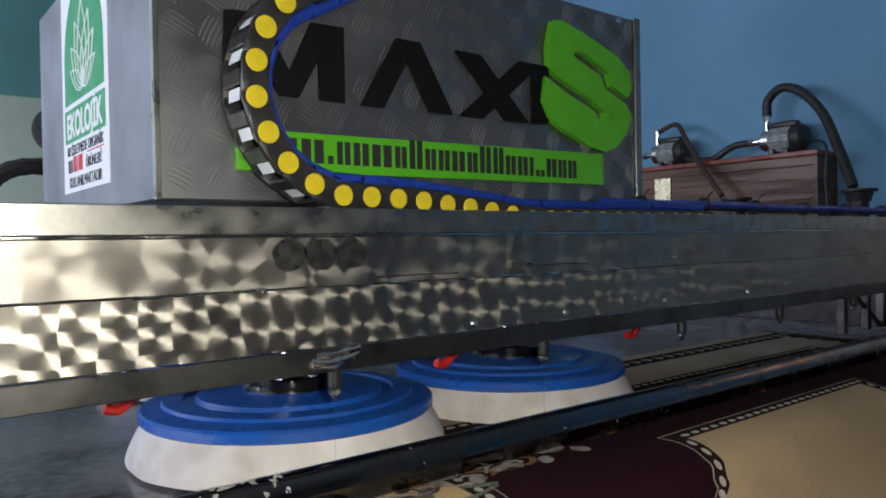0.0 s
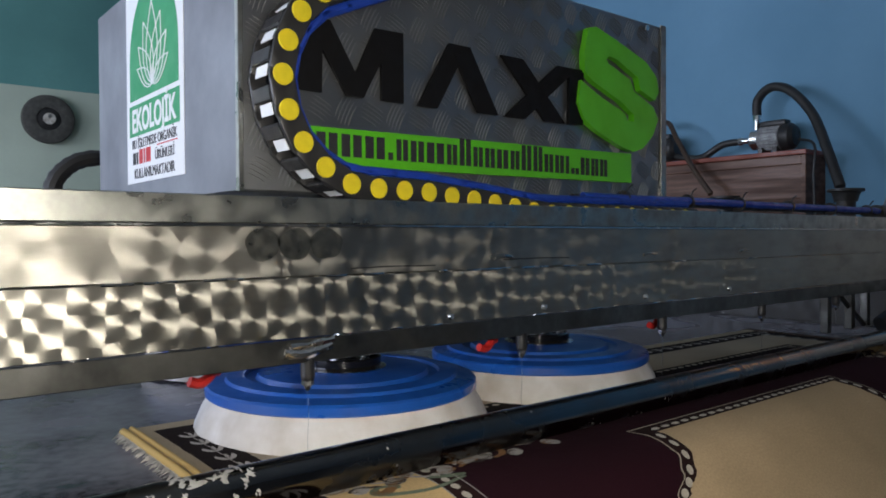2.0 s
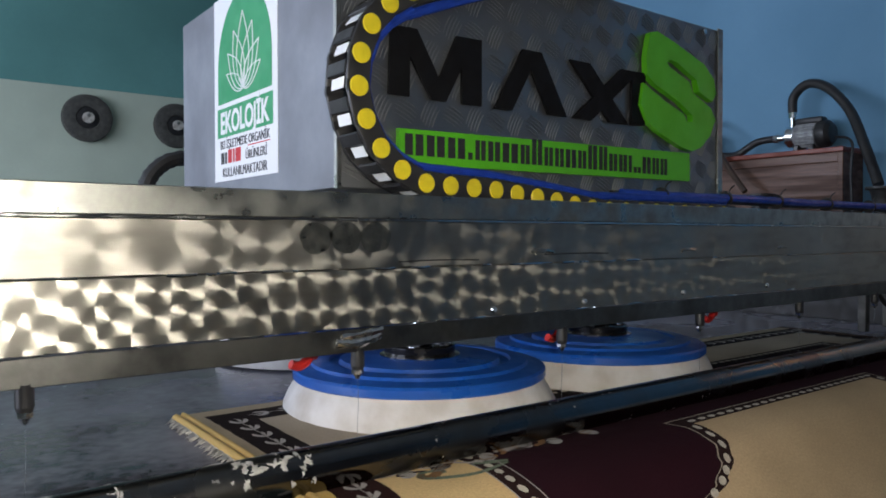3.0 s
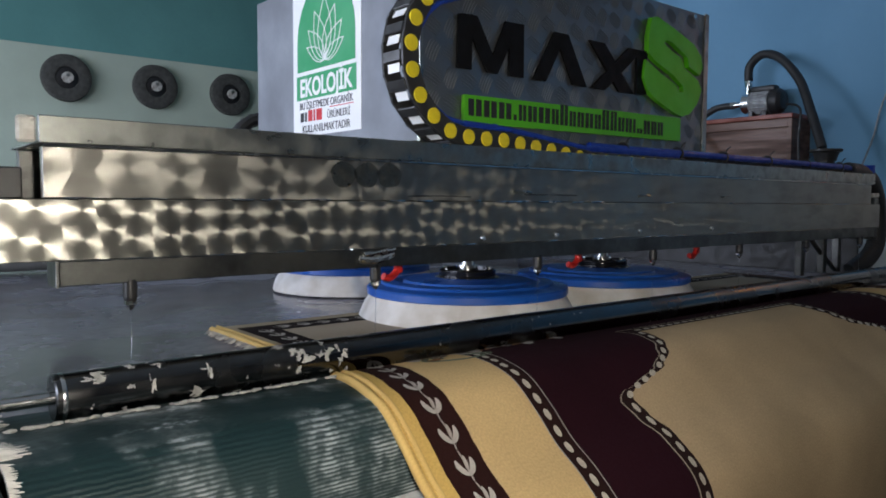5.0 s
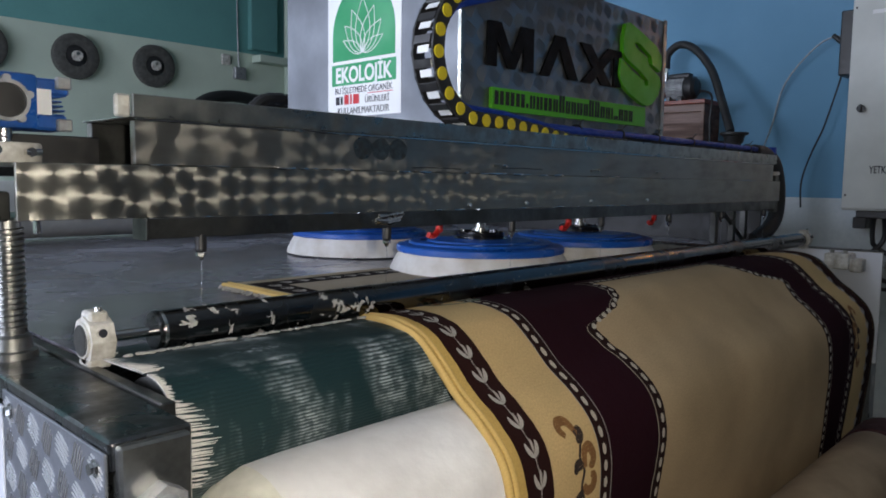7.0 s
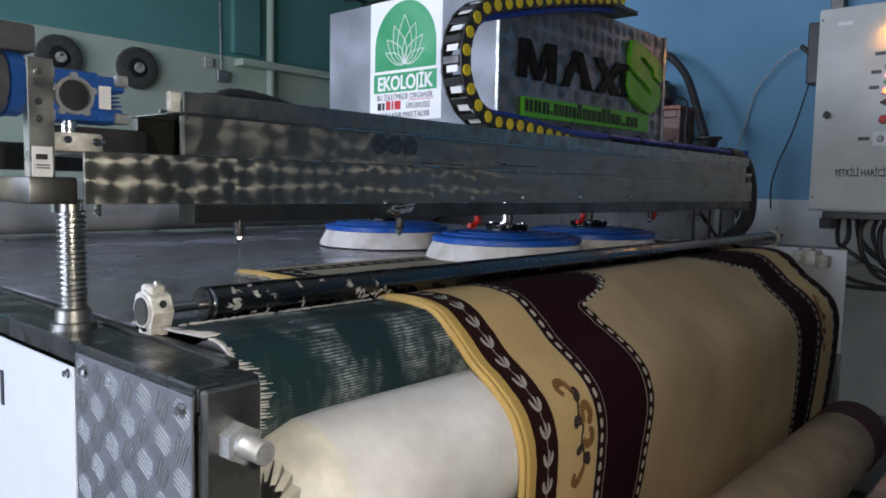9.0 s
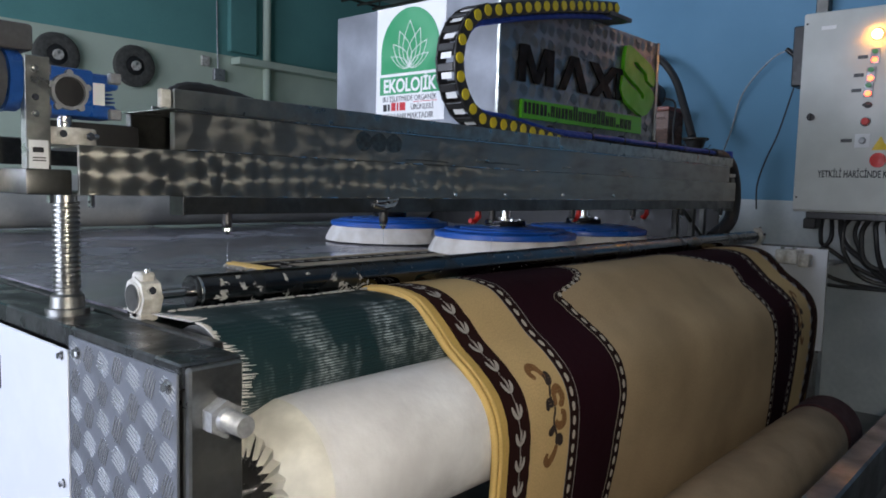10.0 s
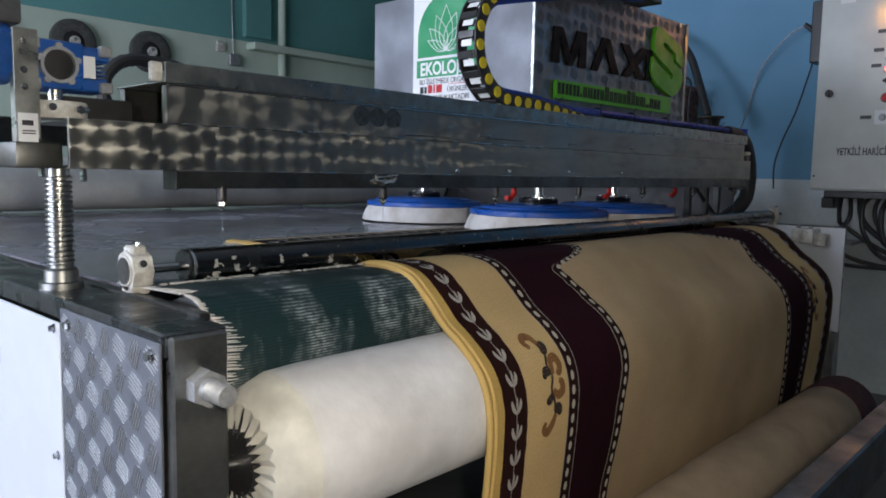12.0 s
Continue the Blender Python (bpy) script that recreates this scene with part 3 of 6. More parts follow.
spots = [(-0.189, 1.87, 0.01, 0.35), (-0.149, 2.27, 0.008, 0.42), (-0.123, 1.11, 0.009, 0.5), (-0.144, 0.63, 0.008, 0.23), (-0.23, 1.39, 0.006, 0.2), (-0.34, 0.48, 0.018, 0.5),
         (-0.284, 0.28, 0.01, 0.4), (-0.256, -0.01, 0.008, 0.35), (-0.428, 1.47, 0.007, 0.29), (-0.464, 1.8, 0.012, 0.18), (-0.334, 1.7, 0.006, 0.12), (-0.47, 1.93, 0.015, 0.29),
         (-0.435, 0.25, 0.01, 0.35), (-0.388, 2.39, 0.015, 0.16), (-0.171, 1.57, 0.026, 0.46), (-0.196, 0.99, 0.008, 0.39), (-0.128, 1.71, 0.007, 0.47), (-0.115, 0.62, 0.006, 0.35),
         (-0.461, 2, 0.019, 0.64), (-0.423, 2.43, 0.011, 0.21), (-0.402, 1.46, 0.007, 0.7), (-0.327, 1.69, 0.005, 0.7), (-0.195, 1.77, 0.013, 0.6), (-0.155, 1.45, 0.02, 0.49),
         (-0.113, 1.5, 0.01, 0.47), (-0.222, 2.41, 0.012, 0.15), (-0.461, 2.91, 0.009, 0.39), (-0.426, 2.49, 0.007, 0.44), (-0.218, 2.77, 0.009, 0.28), (-0.332, 2.94, 0.006, 0.39),
         (-0.281, 2.89, 0.01, 0.16), (-0.184, 1.53, 0.008, 0.37), (-0.463, 2.91, 0.01, 0.41), (-0.429, 3.17, 0.01, 0.31), (-0.402, 2.57, 0.006, 0.27), (-0.219, 2.44, 0.013, 0.39),
         (-0.28, 2.98, 0.007, 0.19), (-0.331, 2.74, 0.005, 0.27)]
for x, a, w, h in spots:
    for k in range(3):
        patch(bm, x + random.uniform(-0.5, 0.5) * w, a + random.uniform(-0.4, 0.4) * h, w * random.uniform(0.25, 0.60), h * random.uniform(0.25, 0.6))
for k in range(90):
    patch(bm, random.uniform(-0.48, 0.7), random.uniform(-3.1, 3.1), random.uniform(0.001, 0.003), random.uniform(0.03, 0.10))
scale_part = part("soap_scale", bm, RESIDUE, roller, "flaking pale soap scale", "stuff")
for x, flip in ((-0.592, 1), (2.285, -1)):
    bm = B()
    rod(bm, (x - 0.016, RY, RZ), (x + 0.016, RY, RZ), 0.033, seg=8)
    rod(bm, (x - 0.019, RY, RZ), (x + 0.010, RY, RZ), 0.025, seg=24)
    box(bm, (x - 0.013, RY - 0.016, RZ + 0.018), (x + 0.013, RY + 0.016, RZ + 0.040), 0.004)
    box(bm, (x - 0.016, RY - 0.018, 0.868), (x + 0.016, RY + 0.018, 0.884), 0.003)
    clamp = part("clamp_bearing", bm, CASTW, roller, "worn white bearing housing")
    part("bore", rod(B(), (x - flip * 0.0205, RY, RZ), (x - flip * 0.0188, RY, RZ), 0.0215, seg=24), STEEL_DARK, clamp)
    part("grub_screw", rod(B(), (x, RY - 0.012, RZ + 0.040), (x, RY - 0.012, RZ + 0.046), 0.005, seg=10), CHROME, clamp)
    part("grub_screw", rod(B(), (x - 0.004, RY - 0.030, RZ + 0.012), (x - 0.004, RY - 0.038, RZ + 0.014), 0.006, seg=10), CHROME, clamp)

# felt squeeze roller under the belt turn
felt = thing("felt_roller", "white felt-covered squeeze roller with gathered yellowed end", "roller")
FY, FZ, FR = -0.325, 0.655, 0.1225
bm = B()
prof = [(0.05, 0.0), (0.085, 0.004), (0.104, 0.022), (FR - 0.003, 0.06), (FR, 0.12), (FR, 2.14), (FR - 0.01, 2.18), (0.05, 2.19)]
lathe(bm, prof[3:], (-0.570, FY, FZ), 72, Matrix.Rotation(radians(90), 3, "Y"))
for v in bm.verts:
    ease = min(1.0, max(0.0, (v.co.x + 0.50) / 0.15))
    v.co.z += ease * 0.0022 * noise.noise(v.co * 7.0)
    v.co.y += ease * 0.0022 * noise.noise(v.co * 6.0 + Vector((5, 1, 2)))
part("felt_cover", bm, FELT, felt)
bm = B()
seg, rings = 96, []
for r, z in prof[:4]:
    ring = []
    for k in range(seg):
        a = 2 * math.pi * k / seg
        pl = 0.006 * math.sin(k * 2 * math.pi * 24 / seg) * (1 - (r - 0.05) / 0.07) * (0.6 + 0.4 * math.sin(3 * a))
        ring.append(bm.verts.new((-0.570 + z + pl, FY + (r + pl) * math.cos(a), FZ + (r + pl) * math.sin(a))))
    rings.append(ring)
for a, b in zip(rings, rings[1:]):
    for k in range(seg):
        bm.faces.new((a[k], a[(k + 1) % seg], b[(k + 1) % seg], b[k]))
part("gathered_end", bm, FELT_YELLOW, felt, "pleated yellowed felt end")
bm = B()
rod(bm, (-0.574, FY, FZ), (-0.542, FY, FZ), 0.046, seg=30)
part("hub", bm, BLACK, felt, "black hub")
random.seed(4)
bm = B()
for k in range(22):
    a = 2 * math.pi * k / 22
    r1 = random.uniform(0.052, 0.085)
    rod(bm, (-0.572, FY + 0.04 * math.cos(a), FZ + 0.04 * math.sin(a)), (-0.566, FY + r1 * math.cos(a), FZ + r1 * math.sin(a)), 0.004, 0.001, seg=5)
part("frayed_yarn", bm, BLACK, felt, "black frayed yarn round the hub", "stuff")
part("shaft", rod(B(), (-0.64, FY, FZ), (-0.56, FY, FZ), 0.012), CHROME, felt, "bright steel shaft")

# ---- the bridge ----
bridge = thing("bridge_beam", "ground stainless bridge beam across the washing table", "machine beam")
bm = B()
box(bm, (-0.665, 0.0, 1.066), (2.155, 0.006, 1.1455), 0.0012)
box(bm, (-0.665, 0.006, 1.066), (2.155, 0.19, 1.071), 0.001)
box(bm, (-0.665, 0.006, 1.1405), (2.155, 0.19, 1.1455), 0.001)
part("lower_channel", bm, TURNED, bridge, "stainless channel with round grinding marks")
bm = B()
box(bm, (-0.502, 0.004, 1.1465), (2.085, 0.009, 1.212), 0.001)
box(bm, (-0.502, 0.009, 1.1465), (-0.499, 0.020, 1.212), 0.001)
part("upper_cover", bm, TURNED_BIG, bridge, "stainless cover with large grinding marks")
bm = B()
box(bm, (-0.507, -0.004, 1.2155), (2.095, 0.002, 1.250), 0.0012)
box(bm, (-0.507, 0.002, 1.2155), (2.095, 0.19, 1.2185), 0.001)
box(bm, (-0.45, 0.184, 1.2185), (2.095, 0.19, 1.236), 0.001)
part("top_cap", bm, GALV, bridge, "galvanised top cap")
bm = B()
box(bm, (-0.500, 0.001, 1.2125), (2.09, 0.0035, 1.2150))
part("cap_lip", bm, CHROME, bridge, "bright folded lip")
bm = B()
box(bm, (-0.488, -0.006, 1.034), (2.10, -0.002, 1.0655), 0.001)
box(bm, (-0.488, -0.002, 1.034), (2.10, 0.05, 1.037), 0.0008)
box(bm, (-0.493, -0.008, 1.032), (-0.488, 0.04, 1.0665), 0.001)
part("drip_edge", bm, STEEL_DARK, bridge, "dull steel drip edge")
random.seed(5)
bm = B()
for k in range(34):
    x, ln = random.uniform(-0.49, 1.2), random.uniform(0.01, 0.05)
    z = random.choice((1.1462, 1.0662, 1.1462))
    tube(bm, [(x, -0.0015, z), (x + ln * 0.5, -0.003, z + random.uniform(-0.001, 0.001)), (x + ln, -0.0015, z)], random.uniform(0.0010, 0.0022), 6, 3)
part("weld_seam", bm, CHROME, bridge, "bright spatter of weld", "stuff")
bm = B()
for x, z in ((0.35, 1.165), (0.36, 1.163), (0.76, 1.161), (1.12, 1.163)):
    tube(bm, [(x - 0.02, 0.003, z), (x, 0.002, z + 0.003), (x + 0.022, 0.003, z + 0.001)], 0.0028, 6, 4)
part("solder_blob", bm, GALV, bridge, "pale solder smear", "stuff")
for x, z in ((0.453, 1.078), (0.245, 1.076), (0.74, 1.08), (1.05, 1.08), (-0.24, 1.058)):
    bm = B()
    rod(bm, (x, 0.0, z), (x, -0.004, z), 0.006, 0.004, seg=10)
    part("rivet", bm, CHROME, bridge)
SMUDGE = plain("grease smudge", (0.25, 0.25, 0.225), 0.36, 1.0, 0.5, 60, 200, 0.05)
for x, w in ((-0.061, 0.024), (-0.016, 0.024), (0.031, 0.025)):
    bm = B()
    ring = [bm.verts.new((x + w * math.cos(a) * (1 + 0.05 * math.sin(5 * a)), 0.0036, 1.189 + 0.021 * math.sin(a) * (1 + 0.06 * math.sin(3 * a + x * 90)))) for a in (2 * math.pi * k / 28 for k in range(28))]
    bm.faces.new(ring)
    part("smudge", bm, SMUDGE, bridge, "round grease smudge")
for x0, x1, z in ((0.07, 0.218, 1.1545), (0.36, 0.52, 1.160)):
    part("scratch", tube(B(), [(x0, 0.0035, z), ((x0 + x1) / 2, 0.0032, z + 0.0012), (x1, 0.0035, z)], 0.0011, 5, 4), BLACK, bridge, "dark scratch line")
# crumpled foil flap over the second nozzle
bm = B()
tube(bm, [(-0.038, -0.006, 1.049), (-0.02, -0.010, 1.046), (0.008, -0.009, 1.049), (0.030, -0.006, 1.054)], 0.0065, 8, 4)
tube(bm, [(-0.030, -0.007, 1.056), (-0.005, -0.009, 1.058), (0.034, -0.007, 1.062)], 0.0050, 7, 4)
for v in bm.verts:
    v.co += 0.0022 * noise.noise_vector(v.co * 140.0)
part("foil_tape", bm, CHROME, bridge, "crumpled foil tape")
bm = B()
box(bm, (-0.530, 0.0, 1.216), (-0.508, 0.012, 1.249), 0.003)
part("end_block", bm, CASTW, bridge, "white plastic end block")
part("end_block", box(B(), (2.10, 0.0, 1.17), (2.15, 0.05, 1.185), 0.003), CASTW, bridge, "white plastic end block")
bm = B()
box(bm, (-0.500, 0.17, 1.146), (2.09, 0.19, 1.215), 0.001)
part("rear_web", bm, STEEL_DARK, bridge)
bm = B()
box(bm, (-0.664, 0.13, 1.146), (-0.503, 0.19, 1.190), 0.002)
part("guide_rail", bm, BLACK_PLASTIC, bridge, "dark guide rail end")
for x in (2.0, 1.83, 2.12):
    part("underframe_strut", box(B(), (x, 0.12, 0.90), (x + 0.025, 0.145, 1.066), 0.002), STEEL_DARK, bridge)
part("underframe_brace", rod(B(), (1.85, 0.132, 1.06), (2.12, 0.132, 0.905), 0.008), STEEL_DARK, bridge)


def spray_nozzle():
    t = thing("spray_nozzle", "black spray nozzle with bright tip under the bridge", "nozzle", group="nozzles under the bridge")
    bm = B()
    rod(bm, (0, 0, 0.036), (0, 0, 0.012), 0.0095, seg=18)
    rod(bm, (0, 0, 0.012), (0, 0, 0.006), 0.0095, 0.0075, seg=18)
    part("body", bm, BLACK_PLASTIC, t)
    bm = B()
    rod(bm, (0, 0, 0.007), (0, 0, 0.001), 0.0085, seg=6)
    rod(bm, (0, 0, 0.001), (0, 0, -0.006), 0.006, 0.003, seg=14)
    part("tip", bm, CHROME, t, "bright metal tip")
    bm = B()
    tube(bm, [(0, 0, -0.005), (0.0008, 0, -0.04), (-0.0006, 0.0005, -0.075), (0.0005, 0, -0.112)], 0.0005, 6, 4)
    part("water_thread", bm, WATER, t, "thin falling water thread")
    return t


noz = spray_nozzle()
noz.matrix_world = pose(-0.4, 0.002, 1.002)
for k in range(1, 7):
    copy_thing(noz, pose(-0.4 + 0.4 * k, 0.002, 1.002))

# ---- lifting gear at the left end ----
lift = thing("lifting_screw", "threaded steel lifting screw with bright base flange", "lifting screw")
LX, LY = -0.657, 0.072
bm = B()
rod(bm, (LX, LY, 0.875), (LX, LY, 1.066), 0.0175, seg=24)
part("core", bm, STEEL, lift)
bm = B()
n = 220
prev = None
for k in range(n):
    a, z = k * 2 * math.pi / 12, 0.905 + 0.150 * k / n
    ring = []
    for rr, dz in ((0.0172, -0.0035), (0.0215, -0.0016), (0.0215, 0.0016), (0.0172, 0.0035)):
        ring.append(bm.verts.new((LX + rr * math.cos(a), LY + rr * math.sin(a), z + dz)))
    if prev:
        for i in range(3):
            bm.faces.new((prev[i], prev[i + 1], ring[i + 1], ring[i]))
    prev = ring
part("thread", bm, STEEL, lift, "worn steel thread")
bm = B()
lathe(bm, [(0.034, 0.868), (0.034, 0.878), (0.027, 0.880), (0.026, 0.898), (0.022, 0.902), (0.0175, 0.902)], (LX, LY, 0), 36)
part("base_flange", bm, STEEL, lift)
part("lock_stud", box(B(), (-0.692, 0.045, 1.052), (-0.685, 0.058, 1.066), 0.001), CHROME, lift)
part("lock_stud", box(B(), (-0.628, 0.045, 1.045), (-0.621, 0.058, 1.066), 0.001), CHROME, lift)
collar = thing("shaft_collar", "worn white clamp collar on the bridge end", "collar")
bm = B()
lathe(bm, [(0.012, 1.1457), (0.046, 1.1457), (0.047, 1.148), (0.047, 1.170), (0.045, 1.173), (0.012, 1.173)], (LX, LY, 0), 40)
part("ring", bm, CASTW, collar)
part("clamp_bolt", rod(B(), (LX - 0.022, LY - 0.052, 1.162), (LX - 0.022, LY - 0.040, 1.162), 0.006, seg=10), CHROME, collar)
bm = B()
rod(bm, (LX + 0.020, LY - 0.052, 1.160), (LX + 0.020, LY - 0.040, 1.160), 0.007, seg=6)
rod(bm, (LX + 0.012, LY - 0.049, 1.160), (LX + 0.034, LY - 0.044, 1.160), 0.0045, seg=8)
part("clamp_bolt", bm, CHROME, collar)
part("drive_pin", rod(B(), (LX, LY, 1.173), (LX, LY, 1.195), 0.011), CHROME, collar, "bright drive pin")

gear = thing("worm_gearbox", "blue worm gearbox with grey flanges and cooling fins", "gearbox")
GX, GY, GZ = -0.657, 0.05, 1.231
bm = B()
box(bm, (GX - 0.042, GY + 0.006, GZ - 0.038), (GX + 0.042, GY + 0.09, GZ + 0.040), 0.006, 2)
box(bm, (GX + 0.036, GY + 0.012, GZ + 0.012), (GX + 0.086, GY + 0.08, GZ + 0.036), 0.004)
box(bm, (GX + 0.036, GY + 0.012, GZ - 0.038), (GX + 0.082, GY + 0.08, GZ - 0.014), 0.004)
part("housing", bm, GEAR_BLUE, gear)
for k in range(4):
    part("fin", box(B(), (GX + 0.040, GY + 0.014, GZ - 0.010 + k * 0.0065), (GX + 0.080 - 0.002 * k, GY + 0.078, GZ - 0.0075 + k * 0.0065), 0.0008), GEAR_BLUE, gear)
for sx, sz in ((-0.036, 0.032), (-0.036, -0.032), (0.076, 0.030), (0.076, -0.030)):
    bm = B()
    box(bm, (GX + sx - 0.010, GY + 0.002, GZ + sz - 0.009), (GX + sx + 0.010, GY + 0.014, GZ + sz + 0.009), 0.002)
    part("mounting_pad", bm, CAST, gear, "bare cast mounting pad")
bm = B()
for k in range(5):
    a = radians(90 + 72 * k)
    rod(bm, (GX + 0.030 * math.cos(a), GY + 0.007, GZ + 0.030 * math.sin(a)), (GX + 0.030 * math.cos(a), GY - 0.003, GZ + 0.030 * math.sin(a)), 0.0055, seg=12)
lathe(bm, [(0.024, 0), (0.029, 0), (0.029, 0.012), (0.024, 0.012), (0.024, 0)], (GX, GY + 0.008, GZ), 36, Matrix.Rotation(radians(90), 3, "X"))
part("output_flange", bm, CAST, gear, "grey cast output flange")
part("bore", rod(B(), (GX, GY + 0.006, GZ), (GX, GY + 0.0035, GZ), 0.024, seg=30), BLACK, gear, "dark bore")
part("rating_plate", box(B(), (GX + 0.036, GY + 0.0085, GZ - 0.016), (GX + 0.060, GY + 0.0115, GZ + 0.020)), PAPER, gear, "white rating plate")

motor = thing("drive_motor", "grey finned electric motor with blue flange", "electric motor")
mt = Matrix.Rotation(radians(-90), 3, "Y")
bm = B()
lathe(bm, [(0.02, 0.0), (0.046, 0.0), (0.048, 0.003), (0.048, 0.016), (0.05, 0.024), (0.02, 0.024)], (-0.722, 0.090, 1.243), 40, mt)
part("flange", bm, GEAR_BLUE, motor, "blue enamelled flange")
bm = B()
lathe(bm, [(0.02, 0.024), (0.045, 0.026), (0.048, 0.04), (0.048, 0.24), (0.05, 0.25), (0.02, 0.25)], (-0.722, 0.090, 1.243), 40, mt)
motor_body = part("body", bm, MOTOR_GREY, motor)
for k in range(26):
    a = 2 * math.pi * k / 26
    c, s = math.cos(a), math.sin(a)
    part("fin", rod(B(), (-0.772, 0.090 + 0.053 * c, 1.243 + 0.053 * s), (-0.965, 0.090 + 0.053 * c, 1.243 + 0.053 * s), 0.0050, seg=6), MOTOR_GREY, motor_body)
part("terminal_box", box(B(), (-0.90, 0.060, 1.288), (-0.705, 0.165, 1.330), 0.006, 2), MOTOR_GREY, motor, "grey terminal box")
bracket = thing("gearbox_bracket", "bent grey steel bracket carrying the gearbox", "bracket")
bm = B()
box(bm, (-0.730, 0.030, 1.100), (-0.694, 0.034, 1.278), 0.001)
box(bm, (-0.726, 0.034, 1.105), (-0.722, 0.062, 1.272), 0.001)
part("plate", bm, GALV, bracket)
part("foot", box(B(), (-0.735, 0.02, 1.066), (-0.666, 0.19, 1.106), 0.004, 2), STEEL_DARK, bracket, "dark welded foot")
lab = part("label_plate", box(B(), (-0.7265, 0.0282, 1.104), (-0.6985, 0.0298, 1.150)), PAPER, bracket, "white maker's label")
bm = B()
box(bm, (-0.7215, 0.0274, 1.131), (-0.7055, 0.0281, 1.139))
box(bm, (-0.7215, 0.0274, 1.122), (-0.7025, 0.0281, 1.1238))
box(bm, (-0.7215, 0.0274, 1.118), (-0.7025, 0.0281, 1.1198))
part("print_line", bm, INK, lab)
for z in (1.258, 1.215, 1.19):
    screw_head(bracket, (-0.716, 0.030, z), (0, -1, 0), 0.0035)
sidebar = thing("side_carrier", "dark steel carrier bar along the table side", "carrier bar")
part("bar", box(B(), (-0.80, 0.19, 1.060), (-0.735, 2.1, 1.128), 0.003), TURNED, sidebar)

# ---- washing carriage ----
carriage = thing("washing_carriage", "aluminium tread-plate drive housing riding on the bridge", "machine housing", at=pose(X0, 0, 0))
bm = B()
box(bm, (0.0, 0.10, 1.262), (1.0, 0.80, 1.662), 0.003)
body = part("housing", bm, TREAD_DULL, carriage)
part("tread_relief", tread(B(), 0.985, 0.39, lambda u, v, h: Vector((0.008 + u, 0.0995 - h, 1.268 + v)), 0.045), TREAD_GLINT_SOFT, body, kind="stuff")
# sheet added over the housing so its end shows less of the lamp
part("end_panel", box(B(), (-0.0014, 0.106, 1.264), (0.0, 0.798, 1.660)), END_DIM, carriage, "added grey sheet that dims the end face")
part("corner_trim", box(B(), (-0.002, 0.096, 1.262), (0.006, 0.106, 1.664), 0.001), GALV, carriage, "bright corner trim")
part("corner_trim", box(B(), (0.982, 0.094, 1.262), (1.002, 0.0985, 1.664), 0.001), GALV, carriage, "bright corner trim")
for x, z in ((0.02, 1.65), (0.93, 1.648), (0.5, 1.65)):
    part("screw", rod(B(), (x, 0.098, z), (x, 0.092, z), 0.006, seg=8), CHROME, carriage)


def face(u, v, h):
    return Vector((u, 0.0975 - h, v))


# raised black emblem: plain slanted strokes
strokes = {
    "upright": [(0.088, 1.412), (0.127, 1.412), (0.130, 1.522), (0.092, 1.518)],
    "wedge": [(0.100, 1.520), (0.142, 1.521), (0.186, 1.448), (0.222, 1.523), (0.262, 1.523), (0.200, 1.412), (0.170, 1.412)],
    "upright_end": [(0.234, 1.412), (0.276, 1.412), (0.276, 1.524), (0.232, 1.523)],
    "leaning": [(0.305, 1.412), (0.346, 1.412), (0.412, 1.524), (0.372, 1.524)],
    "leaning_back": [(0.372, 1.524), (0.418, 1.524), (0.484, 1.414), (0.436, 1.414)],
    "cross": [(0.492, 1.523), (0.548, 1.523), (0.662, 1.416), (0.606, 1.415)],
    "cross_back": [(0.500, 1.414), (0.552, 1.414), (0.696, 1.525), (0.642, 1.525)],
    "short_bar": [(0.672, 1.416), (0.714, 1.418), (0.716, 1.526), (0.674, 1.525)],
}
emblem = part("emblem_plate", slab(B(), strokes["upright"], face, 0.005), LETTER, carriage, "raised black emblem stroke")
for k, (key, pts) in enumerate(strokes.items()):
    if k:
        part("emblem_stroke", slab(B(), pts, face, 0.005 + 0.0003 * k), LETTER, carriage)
# green rounded emblem, a slab with two slanting slots
scroll = [(0.723, 1.61), (0.746, 1.616), (0.811, 1.6), (0.913, 1.57), (0.95, 1.542), (0.958, 1.511), (0.944, 1.491), (0.893, 1.508), (0.883, 1.533), (0.813, 1.561), (0.788, 1.563), (0.778, 1.556),
          (0.786, 1.548), (0.857, 1.525), (0.871, 1.502), (0.938, 1.476), (0.956, 1.452), (0.936, 1.414), (0.901, 1.385), (0.867, 1.375), (0.827, 1.382), (0.748, 1.409), (0.709, 1.43), (0.692, 1.459),
          (0.7, 1.504), (0.766, 1.476), (0.837, 1.454), (0.849, 1.438), (0.869, 1.439), (0.869, 1.454), (0.821, 1.478), (0.738, 1.506), (0.712, 1.522), (0.71, 1.561)]
bm = slab(B(), scroll, face, 0.014)
part("emblem_scroll", bm, GREENP, carriage, "thick leaf-green scroll emblem")
sign = part("name_strip", slab(B(), [(0.104, 1.304), (0.866, 1.310), (0.864, 1.371), (0.104, 1.360)], face, 0.010), GREENP, carriage, "bright green strip with black bars")
bm = B()
random.seed(8)
x = 0.114
